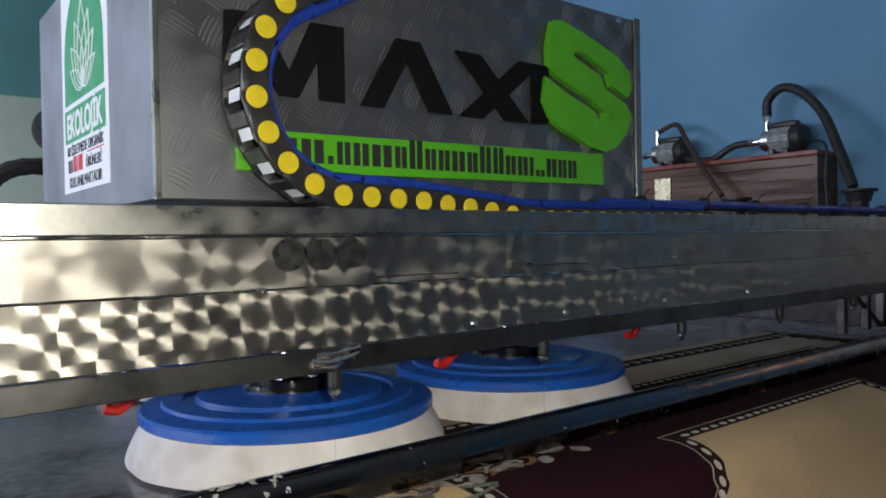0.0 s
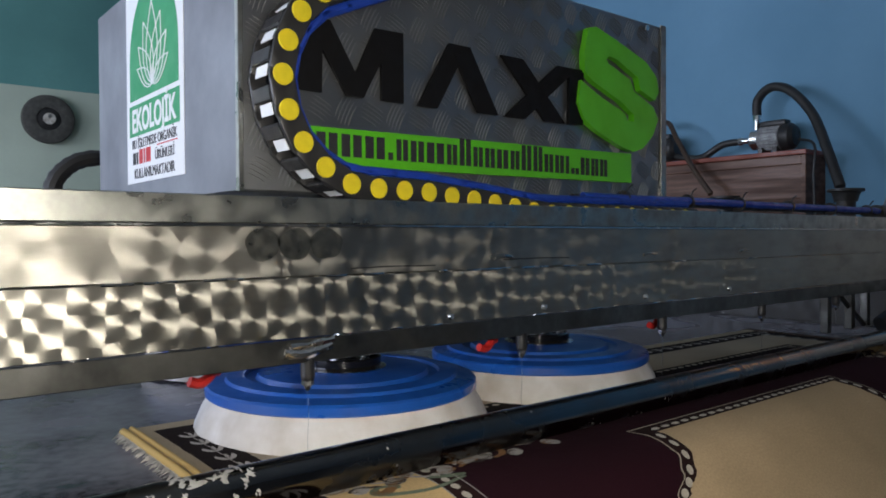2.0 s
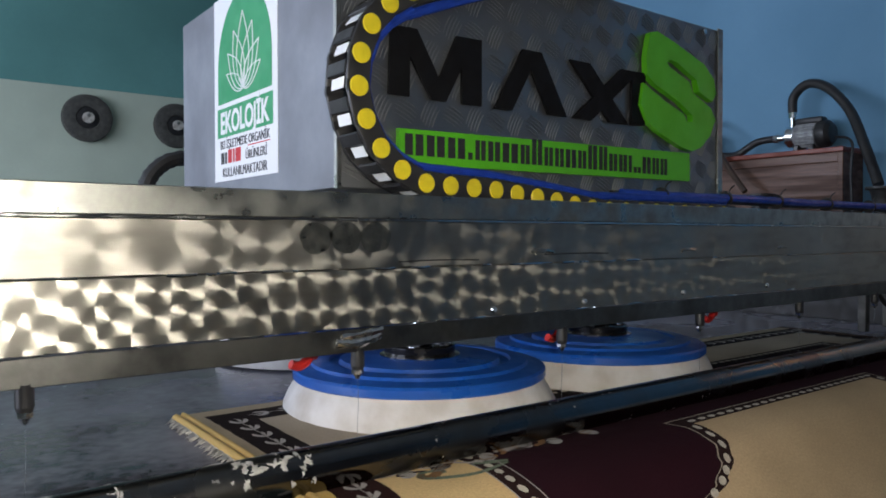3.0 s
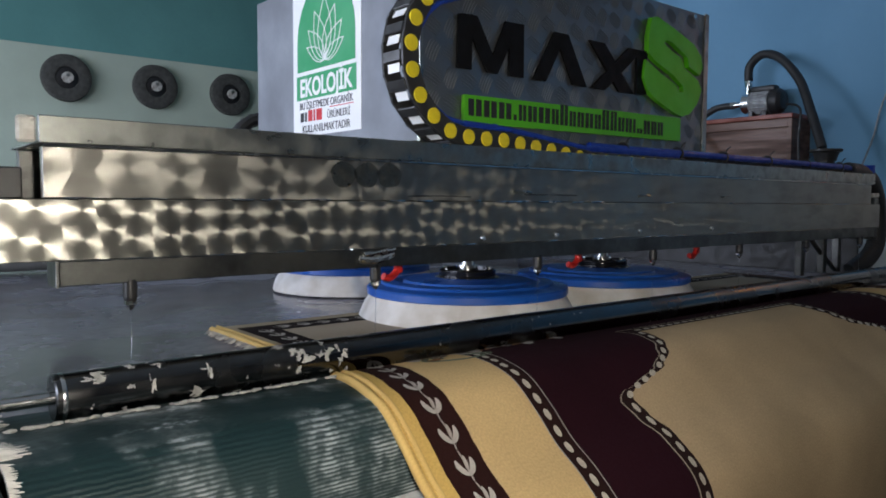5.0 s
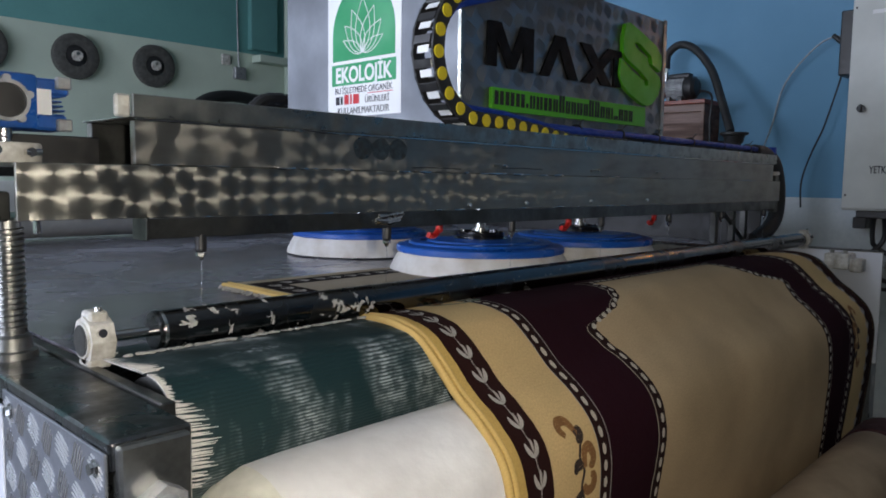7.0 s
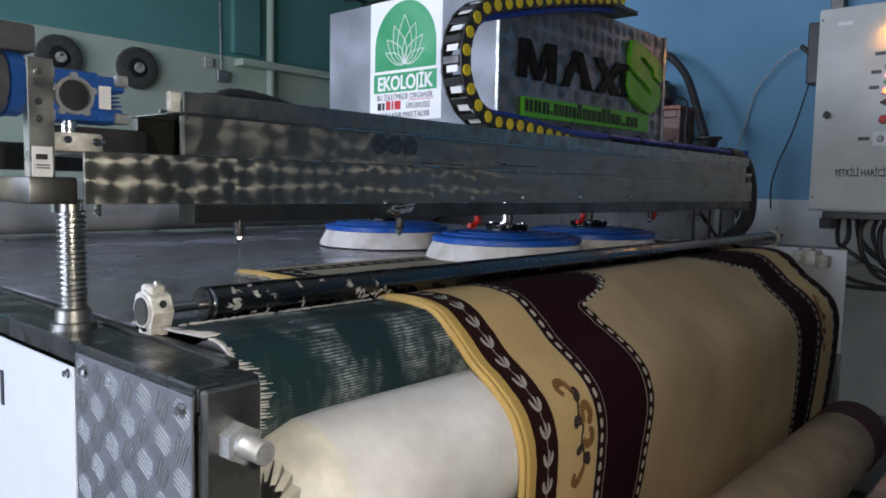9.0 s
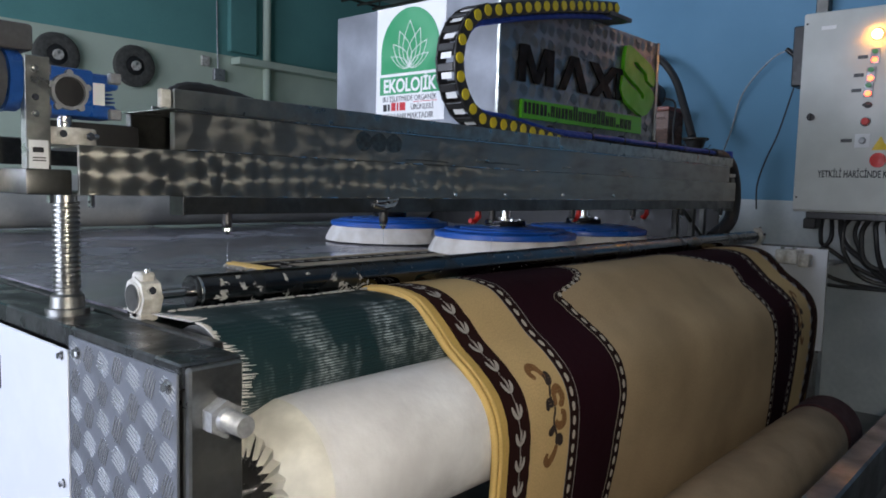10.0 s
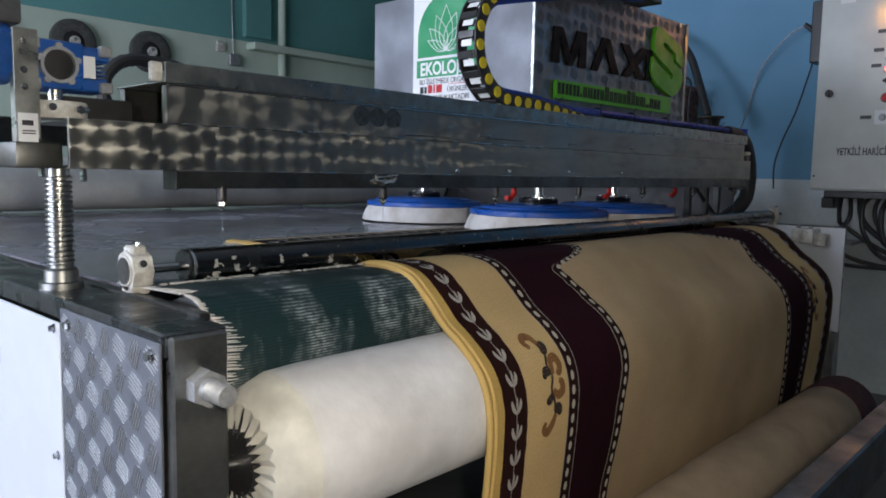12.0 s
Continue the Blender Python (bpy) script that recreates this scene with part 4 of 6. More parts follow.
for k in range(22):
    w = 0.041 if k in (0, 1, 2, 6) else (0.012 if k in (3, 17) else random.uniform(0.024, 0.031))
    hgt = 0.012 if k in (3, 18) else (0.046 if k in (8, 13, 14) else 0.034)
    n = 2 if w > 0.02 else 1
    for j in range(n):
        a = x + j * w / n
        slab(bm, [(a, 1.319), (a + w / n * 0.72, 1.319), (a + w / n * 0.72, 1.319 + hgt), (a, 1.319 + hgt)], lambda u, v, h: Vector((u, 0.0873 - h, v)), 0.001)
    x += w * 0.93 + 0.0045
part("print_line", bm, INK, sign, "black lettering bars")


# sticker on the end face
def end(u, v, h):
    return Vector((-0.0016 - h, 0.600 - u, v))


stick = part("sticker", slab(B(), [(0, 1.300), (0.300, 1.300), (0.300, 1.662), (0, 1.662)], end, 0.0010), PAPER, carriage, "white and green eco sticker")
arch = [(0.022, 1.452), (0.278, 1.452)] + [(0.150 + 0.128 * math.cos(a), 1.518 + 0.135 * math.sin(a)) for a in (math.pi * k / 20 for k in range(21))]
part("green_arch", slab(B(), arch, lambda u, v, h: end(u, v, h + 0.0011), 0.0006), PGREEN, stick, "printed green arch")
part("green_band", slab(B(), [(0.018, 1.386), (0.282, 1.386), (0.282, 1.443), (0.018, 1.443)], lambda u, v, h: end(u, v, h + 0.0011), 0.0006), PGREEN, stick, "printed green band")
bm = B()
for ang, ln, wd in ((0, 0.125, 0.030), (24, 0.110, 0.026), (-24, 0.110, 0.026), (48, 0.100, 0.022), (-48, 0.100, 0.022), (68, 0.088, 0.015), (-68, 0.088, 0.015)):
    a = radians(ang)
    pts = []
    for sgn in (1, -1):
        row = []
        for k in range(9):
            t = k / 8
            wv = sgn * wd * math.sin(math.pi * t ** 0.8)
            row.append((0.150 + ln * t * math.sin(a) + wv * math.cos(a), 1.468 + ln * t * math.cos(a) * 1.15 - wv * math.sin(a)))
        tube(bm, [end(u, v, 0.0018) for u, v in row], 0.0013, 5, 0)
part("flower_outline", bm, PAPER, stick, "white lotus outline")
side_turn = Matrix(((0, 0, -1, 0), (-1, 0, 0, 0), (0, 1, 0, 0), (0, 0, 0, 1)))
lettering("heading", "EKOLOJİK", 0.058, Matrix.Translation((-0.0036, 0.450, 1.394)) @ side_turn, PAPER, stick, "white heading letters", 0.86, 0.0016)
bm = B()


def bars(bm, v0, v1, spans):
    for a, b in spans:
        slab(bm, [(a, v0), (b, v0), (b, v1), (a, v1)], lambda u, v, h: end(u, v, h + 0.0011), 0.0004)


bars(bm, 1.334, 1.356, [(0.035, 0.052), (0.056, 0.066)])
part("print_line", bm, INK, stick, "dark lettering bars")
bm = B()
bars(bm, 1.334, 1.360, [(0.072, 0.092), (0.097, 0.105), (0.110, 0.136)])
bars(bm, 1.3585, 1.3605, [(0.17, 0.27)])
part("red_bars", bm, INK_RED, stick, "red lettering bars")
lettering("wording", "BU İŞLETMEDE ORGANİK", 0.0235, Matrix.Translation((-0.0030, 0.450, 1.3635)) @ side_turn, INK, stick, "small black wording", 0.86, 0.0)
lettering("wording", "ÜRÜNLERİ", 0.0235, Matrix.Translation((-0.0030, 0.392, 1.335)) @ side_turn, INK, stick, "small black wording", 0.86, 0.0)
lettering("wording", "KULLANILMAKTADIR", 0.0255, Matrix.Translation((-0.0030, 0.450, 1.308)) @ side_turn, INK, stick, "small black wording", 0.88, 0.0)
# rear top tray and chain anchor
part("chain_anchor", box(B(), (0.47, 0.015, 1.662), (0.62, 0.16, 1.676), 0.002), STEEL_DARK, carriage, "steel chain anchor plate")
part("hanger", box(B(), (0.20, 0.25, 1.10), (0.62, 0.70, 1.262), 0.004), STEEL_DARK, carriage, "dark motor carrier under the housing")


# ---- scrubbing discs ----
HUB = plain("polished black steel", (0.04, 0.04, 0.042), 0.16, 0.8, 0.3, 20, 140, 0.04)


def scrub_disc():
    t = thing("scrubbing_brush", "round white scrubbing brush with blue plastic disc", "scrubbing brush", group="rotating brushes")
    bm = B()
    lathe(bm, [(0.05, 0.880), (0.252, 0.880), (0.250, 0.892), (0.240, 0.914), (0.226, 0.937), (0.05, 0.937)], seg=88)
    for v in bm.verts:
        a = math.atan2(v.co.y, v.co.x)
        f = 1 + 0.012 * noise.noise(Vector((math.cos(a) * 6, math.sin(a) * 6, v.co.z * 20)))
        v.co.x, v.co.y = v.co.x * f, v.co.y * f
    part("bristle_skirt", bm, BRISTLE, t, "white bristle skirt")
    bm = B()
    lathe(bm, [(0.06, 0.936), (0.229, 0.936), (0.2325, 0.939), (0.2325, 0.951), (0.229, 0.955), (0.200, 0.959), (0.197, 0.964), (0.168, 0.966), (0.165, 0.961), (0.150, 0.960), (0.146, 0.968), (0.105, 0.971), (0.06, 0.971)], seg=88)
    disc = part("disc", bm, BLUE, t, "blue stepped plastic disc")
    bm = B()
    lathe(bm, [(0.02, 0.970), (0.064, 0.970), (0.066, 0.973), (0.066, 0.990), (0.062, 0.992), (0.060, 0.980), (0.045, 0.980), (0.045, 0.986), (0.02, 0.988)], seg=48)
    hub = part("hub_plate", bm, HUB, t, "glossy black hub cup")
    bm = B()
    lathe(bm, [(0.064, 0.9705), (0.074, 0.9705), (0.075, 0.973), (0.0665, 0.9745)], seg=48)
    part("hub_ring", bm, CHROME, t, "polished hub ring")
    bm = B()
    rod(bm, (0, 0, 0.986), (0, 0, 1.09), 0.017, seg=24)
    rod(bm, (0, 0, 0.986), (0, 0, 1.000), 0.026, seg=24)
    part("shaft", bm, CHROME, t, "bright steel shaft")
    for k in range(4):
        a = radians(20 + 90 * k)
        bm = B()
        x, y = 0.052 * math.cos(a), 0.052 * math.sin(a)
        rod(bm, (x, y, 0.978), (x, y, 0.996), 0.006, seg=8)
        rod(bm, (x, y, 0.978), (x, y, 0.985), 0.010, seg=6)
        part("stud", bm, CHROME, t, "bright stud and nut")
    return t


BRUSHES = [(0.058, 0.246), (0.553, 0.246), (0.170, 0.900)]
brushes = [scrub_disc()]
brushes[0].matrix_world = pose(BRUSHES[0][0], BRUSHES[0][1], 0)
for x, y in BRUSHES[1:]:
    brushes.append(copy_thing(brushes[0], pose(x, y, 0)))


def red_valve():
    t = thing("hose_valve", "small red plastic valve hanging between the brushes", "valve", group="red valves")
    bm = B()
    tube(bm, [(-0.018, 0, 1.000), (-0.004, 0, 0.996), (0.008, 0, 1.002), (0.018, 0, 1.014)], 0.0075, 8, 4)
    box(bm, (0.010, -0.007, 1.004), (0.026, 0.007, 1.028), 0.003)
    part("lever", bm, RED, t)
    part("stem", rod(B(), (0.018, 0, 1.020), (0.018, 0, 1.105), 0.006), BLACK, t, "black hose stem")
    return t


valves = [red_valve()]
VALVES = [(-0.235, 0.140), (0.278, 0.115), (0.788, 0.115)]
valves[0].matrix_world = pose(VALVES[0][0], VALVES[0][1], 0)
for x, y in VALVES[1:]:
    valves.append(copy_thing(valves[0], pose(x, y, 0)))

# ---- cable chain ----
PITCH, LINKS = 0.046, 36
chain = thing("cable_chain", "black plastic cable chain with yellow caps, bent over the bridge", "cable chain")


def chain_line(t):
    """The chain's middle line at a time, from its end on the carriage to its end on the bridge."""
    xb = -0.095 + V * t / 2
    end_p = (X0 + V * t + 0.52, 1.692)
    c, r = (xb + 0.145, 1.413), 0.145
    pts = [Vector((c[0] + r * math.cos(radians(a)), c[1] + r * math.sin(radians(a)))) for a in range(112, 271, 4)]
    first, e = pts[0], Vector(end_p)
    mid = (first + e) / 2 + Vector((0, 0.022))
    run = [(1 - q) ** 2 * e + 2 * q * (1 - q) * mid + q * q * first for q in (k / 24 for k in range(24))]
    return run + pts + [Vector((c[0] + 0.10, 1.265)), Vector((c[0] + 0.22, 1.254)), Vector((c[0] + 0.36, 1.239)), Vector((c[0] + 2.2, 1.239))]


def along(line, s):
    for a, b in zip(line, line[1:]):
        d = (b - a).length
        if s <= d:
            return a + (b - a) * (s / d), math.atan2(b.y - a.y, b.x - a.x)
        s -= d
    return line[-1], 0.0


def link_meshes():
    out = []
    for name, y0, y1 in (("front_plate", 0.018, 0.026), ("back_plate", 0.078, 0.086)):
        bm = B()
        box(bm, (-0.021, y0, -0.019), (0.021, y1, 0.019), 0.004, 2)
        rod(bm, (-0.021, y0 + 0.001, 0), (-0.021, y1 - 0.001, 0), 0.0185, seg=18)
        rod(bm, (0.021, y0 + 0.003, 0), (0.021, y1 - 0.003, 0), 0.0175, seg=18)
        out.append((name, mesh_of(name, bm, BLACK_PLASTIC)))
    for z in (-0.0165, 0.0165):
        out.append(("crossbar", mesh_of("crossbar", box(B(), (-0.010, 0.026, z - 0.003), (0.010, 0.078, z + 0.003), 0.0015), BLACK_PLASTIC)))
    bm = B()
    lathe(bm, [(0.0, 0), (0.0145, 0), (0.0145, 0.002), (0.0135, 0.003), (0.0, 0.0035)], (-0.021, 0.0185, 0), 22, Matrix.Rotation(radians(90), 3, "X"))
    out.append(("cap", mesh_of("cap", bm, YELLOW)))
    bm = B()
    rod(bm, (-0.026, 0.046, 0.0265), (0.026, 0.046, 0.0265), 0.0080, seg=10)
    out.append(("hose_piece", mesh_of("hose_piece", bm, HOSE_BLUE)))
    # small white strip in the gap after each link
    bm = B()
    box(bm, (0.0125, 0.035, -0.0150), (0.0285, 0.069, -0.0135))
    out.append(("white_strip", mesh_of("white_strip", bm, PAPER)))
    return out


LINK_PARTS = link_meshes()
links = []
for k in range(LINKS):
    ob = new("chain_link", LINK_PARTS[0][1])
    ob.parent = chain
    links.append(ob)
    for name, me in LINK_PARTS[1:]:
        o2 = new(name, me)
        o2.parent = ob

cable = thing("blue_hose", "blue hose with black ties along the bridge top", "hose")
hp = [(0.62, 0.055, 1.274), (0.8, 0.052, 1.273), (1.05, 0.056, 1.275), (1.3, 0.053, 1.273), (1.55, 0.055, 1.274), (1.8, 0.052, 1.273), (2.05, 0.06, 1.272), (2.16, 0.09, 1.25)]
part("hose", tube(B(), hp, 0.0085, 10, 8), HOSE_BLUE, cable)
part("hose", tube(B(), [(x, y + 0.026, z - 0.003) for x, y, z in hp], 0.010, 10, 8), BLACK, cable, "black hose beside it")
for x in (0.75, 0.98, 1.2, 1.45, 1.7, 1.95):
    bm = B()
    rod(bm, (x, 0.062, 1.272), (x + 0.006, 0.062, 1.272), 0.0185, seg=14)
    tube(bm, [(x, 0.05, 1.288), (x + 0.004, 0.047, 1.297), (x + 0.012, 0.044, 1.302)], 0.0016, 5, 3)
    part("cable_tie", bm, BLACK, cable)

# ---- the rug ----
# The belt creeps back under the roller and draws the rug with it, so both are built in narrow strips that follow one line.
CREEP = 0.0065
PROFILE = [(0.62, 0.8875), (0.50, 0.888), (0.34, 0.889), (0.20, 0.888), (0.05, 0.886), (-0.02, 0.8845), (-0.06, 0.8825), (-0.10, 0.886), (-0.15, 0.8905), (-0.205, 0.8900), (-0.255, 0.8785),
           (-0.302, 0.842), (-0.343, 0.802), (-0.392, 0.766), (-0.434, 0.722), (-0.4535, 0.668), (-0.456, 0.60), (-0.450, 0.50), (-0.440, 0.40), (-0.430, 0.30), (-0.425, 0.20), (-0.420, 0.06)]


class Course:
    """A line in the plane across the machine, walked by its length from the nip."""

    def __init__(self, pts, nip):
        self.pl = smooth_line([(y, z, 0) for y, z in pts], 10)
        self.arc = [0.0]
        for a, b in zip(self.pl, self.pl[1:]):
            self.arc.append(self.arc[-1] + (b - a).length)
        self.nip = self.arc[nip * 10]

    def at(self, s):
        """Place (y, z) and slope in degrees at s; the slope is eased over a small stretch."""
        def spot(q):
            q = min(max(q + self.nip, 0.0), self.arc[-1] - 1e-6)
            i = max(0, min(len(self.arc) - 2, int(np.searchsorted(self.arc, q, "right")) - 1))
            return self.pl[i].lerp(self.pl[i + 1], (q - self.arc[i]) / (self.arc[i + 1] - self.arc[i]))
        way = spot(s + 0.008) - spot(s - 0.008)
        p = spot(s)
        return p.x, p.y, math.degrees(math.atan2(-way.y, -way.x))


def drift(s):
    """The rug runs slightly askew where it leaves the nip."""
    q = min(1.0, max(0.0, s / 0.2))
    return 0.035 * q * q * (3 - 2 * q)


def clip_strip(poly, a, b):
    """The part of a convex outline between two lines across the rug."""
    for lim, sg in ((a, 1), (b, -1)):
        out = []
        for p, q in zip(poly, poly[1:] + poly[:1]):
            dp, dq = sg * (p[1] - lim), sg * (q[1] - lim)
            if dp >= 0:
                out.append(p)
            if dp * dq < 0:
                f = dp / (dp - dq)
                out.append((p[0] + (q[0] - p[0]) * f, lim))
        poly = out
        if len(poly) < 3:
            return []
    return poly


rug = thing("carpet", "beige and maroon bordered rug hanging over the belt end", "rug")
RUG_LINE = Course(PROFILE, 6)
S0, S1, STEP = RUG_END, 1.020, 0.0068
RUG_MATS = [RUG, RUG_IVORY, RUG_GREY, RUG_OCHRE, RUG_BROWN, RUG_SAGE, RUG_EDGE, FRINGE]
IVORY_Y, GREY_Y, OCHRE_Y, BROWN_Y, SAGE_Y = 1, 2, 3, 4, 5
woven = []       # (yarn, outline) of the flat motifs


def oval(u, s, a, b, ang, n=10):
    ca, sa = math.cos(ang), math.sin(ang)
    return [(u + a * math.cos(q) * ca - b * math.sin(q) * sa, s + a * math.cos(q) * sa + b * math.sin(q) * ca) for q in (2 * math.pi * k / n for k in range(n))]


def motif(yarn, outline, flip):
    woven.append((yarn, [(RUG_W - u, s) if flip else (u, s) for u, s in outline]))


def stroke(yarn, pts, w, flip=False, taper=0.65):
    """A curved yarn line of tapering width."""
    line = smooth_line([(u, s, 0) for u, s in pts], 6)
    lo, hi = [], []
    for i, p in enumerate(line):
        way = (line[min(i + 1, len(line) - 1)] - line[max(i - 1, 0)]).normalized()
        ww = w * (1 - taper + taper * math.sin(math.pi * (0.1 + 0.85 * i / (len(line) - 1))))
        lo.append((p.x - way.y * ww, p.y + way.x * ww))
        hi.append((p.x + way.y * ww, p.y - way.x * ww))
    for i in range(len(lo) - 1):
        motif(yarn, [lo[i], lo[i + 1], hi[i + 1], hi[i]], flip)


def lobe(s):
    for (p, v), (p2, v2) in zip(LOBE, LOBE[1:]):
        if p <= s <= p2:
            return v + (v2 - v) * (s - p) / (p2 - p)
    return LOBE[-1][1]


def sprig(uc, sc, across, flip):
    """A pair of open leaves with a bud between them, on a thin stem."""
    def put(du, ds):
        return (uc + ds, sc + du) if across else (uc + du, sc + ds)
    stroke(GREY_Y, [put(0.000, -0.022), put(0.002, -0.006), put(0.001, 0.008), put(0.000, 0.024)], 0.0011, flip, 0.2)
    for side, lean in ((1, 1.0), (-1, 0.85)):
        stroke(GREY_Y, [put(0.0, 0.014), put(0.007 * side * lean, 0.008), put(0.0125 * side * lean, -0.001), put(0.0135 * side * lean, -0.010)], 0.0044, flip, 0.9)
    stroke(GREY_Y, [put(0.001, 0.006), put(0.003, -0.004), put(0.004, -0.014)], 0.0030, flip, 0.9)


for flip in (False, True):
    s = S0 + 0.27
    while s < S1 - 0.01:
        motif(IVORY_Y, oval(0.254, s, 0.0098, 0.0058, radians(90)), flip)
        s += 0.0285
    # dots that follow the lobed field
    pts = [(lobe(0.128 + 0.004 * k), 0.128 + 0.004 * k) for k in range(int((S1 - 0.14) / 0.004))]
    sm = [(sum(pts[min(max(i + d, 0), len(pts) - 1)][0] for d in range(-3, 4)) / 7, pts[i][1]) for i in range(len(pts))]
    run = 0.0
    for a, b in zip(sm, sm[1:]):
        run += math.hypot(b[0] - a[0], b[1] - a[1])
        if run > 0.0265:
            run = 0.0
            motif(IVORY_Y, oval(b[0], b[1], 0.0098, 0.0058, math.atan2(b[1] - a[1], b[0] - a[0])), flip)
    s = S0 + 0.10
    while s < S1 - 0.03:
        sprig(0.070, s, False, flip)
        s += 0.0475
    # fine light lines on both sides of the dotted bands
    for du in (0.237, 0.2725):
        stroke(GREY_Y, [(du, S0 + 0.26), (du, 0.3), (du, S1)], 0.0009, flip, 0.0)
    # scroll sprays in the cream band
    for s0 in (0.460, -0.100):
        u0 = 0.182
        stroke(OCHRE_Y, [(u0 - 0.024, s0 + 0.026), (u0 - 0.034, s0 + 0.012), (u0 - 0.026, s0 + 0.001), (u0 - 0.010, s0 + 0.003), (u0 - 0.001, s0 + 0.016), (u0 + 0.004, s0 + 0.030)], 0.0088, flip)
        stroke(OCHRE_Y, [(u0 + 0.010, s0 + 0.084), (u0 + 0.012, s0 + 0.060), (u0 + 0.028, s0 + 0.054), (u0 + 0.036, s0 + 0.070), (u0 + 0.030, s0 + 0.084), (u0 + 0.022, s0 + 0.080)], 0.0092, flip)
        stroke(OCHRE_Y, [(u0 + 0.004, s0 + 0.112), (u0 + 0.016, s0 + 0.124), (u0 + 0.032, s0 + 0.120), (u0 + 0.034, s0 + 0.104), (u0 + 0.024, s0 + 0.098)], 0.0092, flip)
        stroke(OCHRE_Y, [(u0 + 0.010, s0 + 0.160), (u0 + 0.002, s0 + 0.176), (u0 - 0.014, s0 + 0.190), (u0 - 0.026, s0 + 0.182), (u0 - 0.020, s0 + 0.170)], 0.0092, flip)
        stroke(BROWN_Y, [(u0 + 0.000, s0 + 0.022), (u0 + 0.006, s0 + 0.044), (u0 - 0.002, s0 + 0.066), (u0 + 0.006, s0 + 0.088), (u0 - 0.002, s0 + 0.112), (u0 + 0.006, s0 + 0.136), (u0 + 0.010, s0 + 0.160)], 0.0034, flip, 0.2)
        stroke(BROWN_Y, [(u0 + 0.002, s0 + 0.044), (u0 + 0.012, s0 + 0.030), (u0 + 0.010, s0 + 0.016)], 0.0105, flip, 0.8)
        stroke(BROWN_Y, [(u0 + 0.002, s0 + 0.082), (u0 - 0.010, s0 + 0.076), (u0 - 0.020, s0 + 0.088)], 0.0100, flip, 0.8)
        stroke(BROWN_Y, [(u0 + 0.000, s0 + 0.120), (u0 - 0.010, s0 + 0.130), (u0 - 0.020, s0 + 0.128)], 0.0090, flip, 0.8)
        stroke(BROWN_Y, [(u0 + 0.004, s0 + 0.150), (u0 + 0.018, s0 + 0.150), (u0 + 0.028, s0 + 0.164)], 0.0115, flip, 0.8)
for k in range(40):
    sprig(0.12 + 0.0475 * k, S0 + 0.070, True, False)
for k in range(52):
    motif(IVORY_Y, oval(0.27 + 0.0285 * k, S0 + 0.254, 0.0098, 0.0058, 0), False)
for k in range(24):
    motif(IVORY_Y, oval(0.67 + 0.0275 * k, 0.128, 0.0098, 0.0056, 0), False)
# curling sprays of the corner, where the rug comes out of the nip
for u0, s0, f in ((0.175, 0.030, 1), (0.26, 0.055, -1), (0.345, 0.035, 1), (0.56, 0.00, 1), (0.80, -0.01, -1), (1.05, 0.0, 1), (1.40, 0.0, -1)):
    stroke(GREY_Y, [(u0 - 0.045, s0 + 0.016 * f), (u0 - 0.02, s0 - 0.014 * f), (u0 + 0.012, s0 - 0.016 * f), (u0 + 0.028, s0 + 0.004 * f), (u0 + 0.010, s0 + 0.018 * f), (u0 - 0.006, s0 + 0.008 * f)], 0.0048)
    stroke(OCHRE_Y, [(u0 + 0.02, s0 + 0.03 * f), (u0 + 0.04, s0 + 0.022 * f), (u0 + 0.052, s0 + 0.002 * f), (u0 + 0.040, s0 - 0.012 * f)], 0.0060)
    motif(BROWN_Y, oval(u0 - 0.012, s0 + 0.026 * f, 0.014, 0.005, radians(25)), False)
for k in range(16):
    u0, s0, q = 0.12 + 0.026 * k, 0.035 + 0.03 * math.sin(k * 2.4), k * 1.9
    motif(GREY_Y, oval(u0, s0, 0.021, 0.013, q), False)
    stroke(BROWN_Y if k % 2 else OCHRE_Y, [(u0 + 0.014 * math.cos(q + a), s0 + (0.006 + 0.0022 * n) * math.sin(q + a)) for n, a in enumerate((0.0, 1.2, 2.4, 3.6, 4.6))], 0.0032)
stroke(SAGE_Y, [(0.285, 0.105), (0.23, 0.118), (0.185, 0.108), (0.155, 0.088), (0.165, 0.066), (0.19, 0.074), (0.188, 0.088)], 0.0060)
stroke(SAGE_Y, [(0.24, 0.076), (0.265, 0.090), (0.29, 0.098)], 0.0075)


def swell(u, s):
    return 0.004 * max(0.0, min(1.0, (s - 0.25) / 0.2)) * noise.noise(Vector((u * 2.3, s * 2.5, 0.4)))


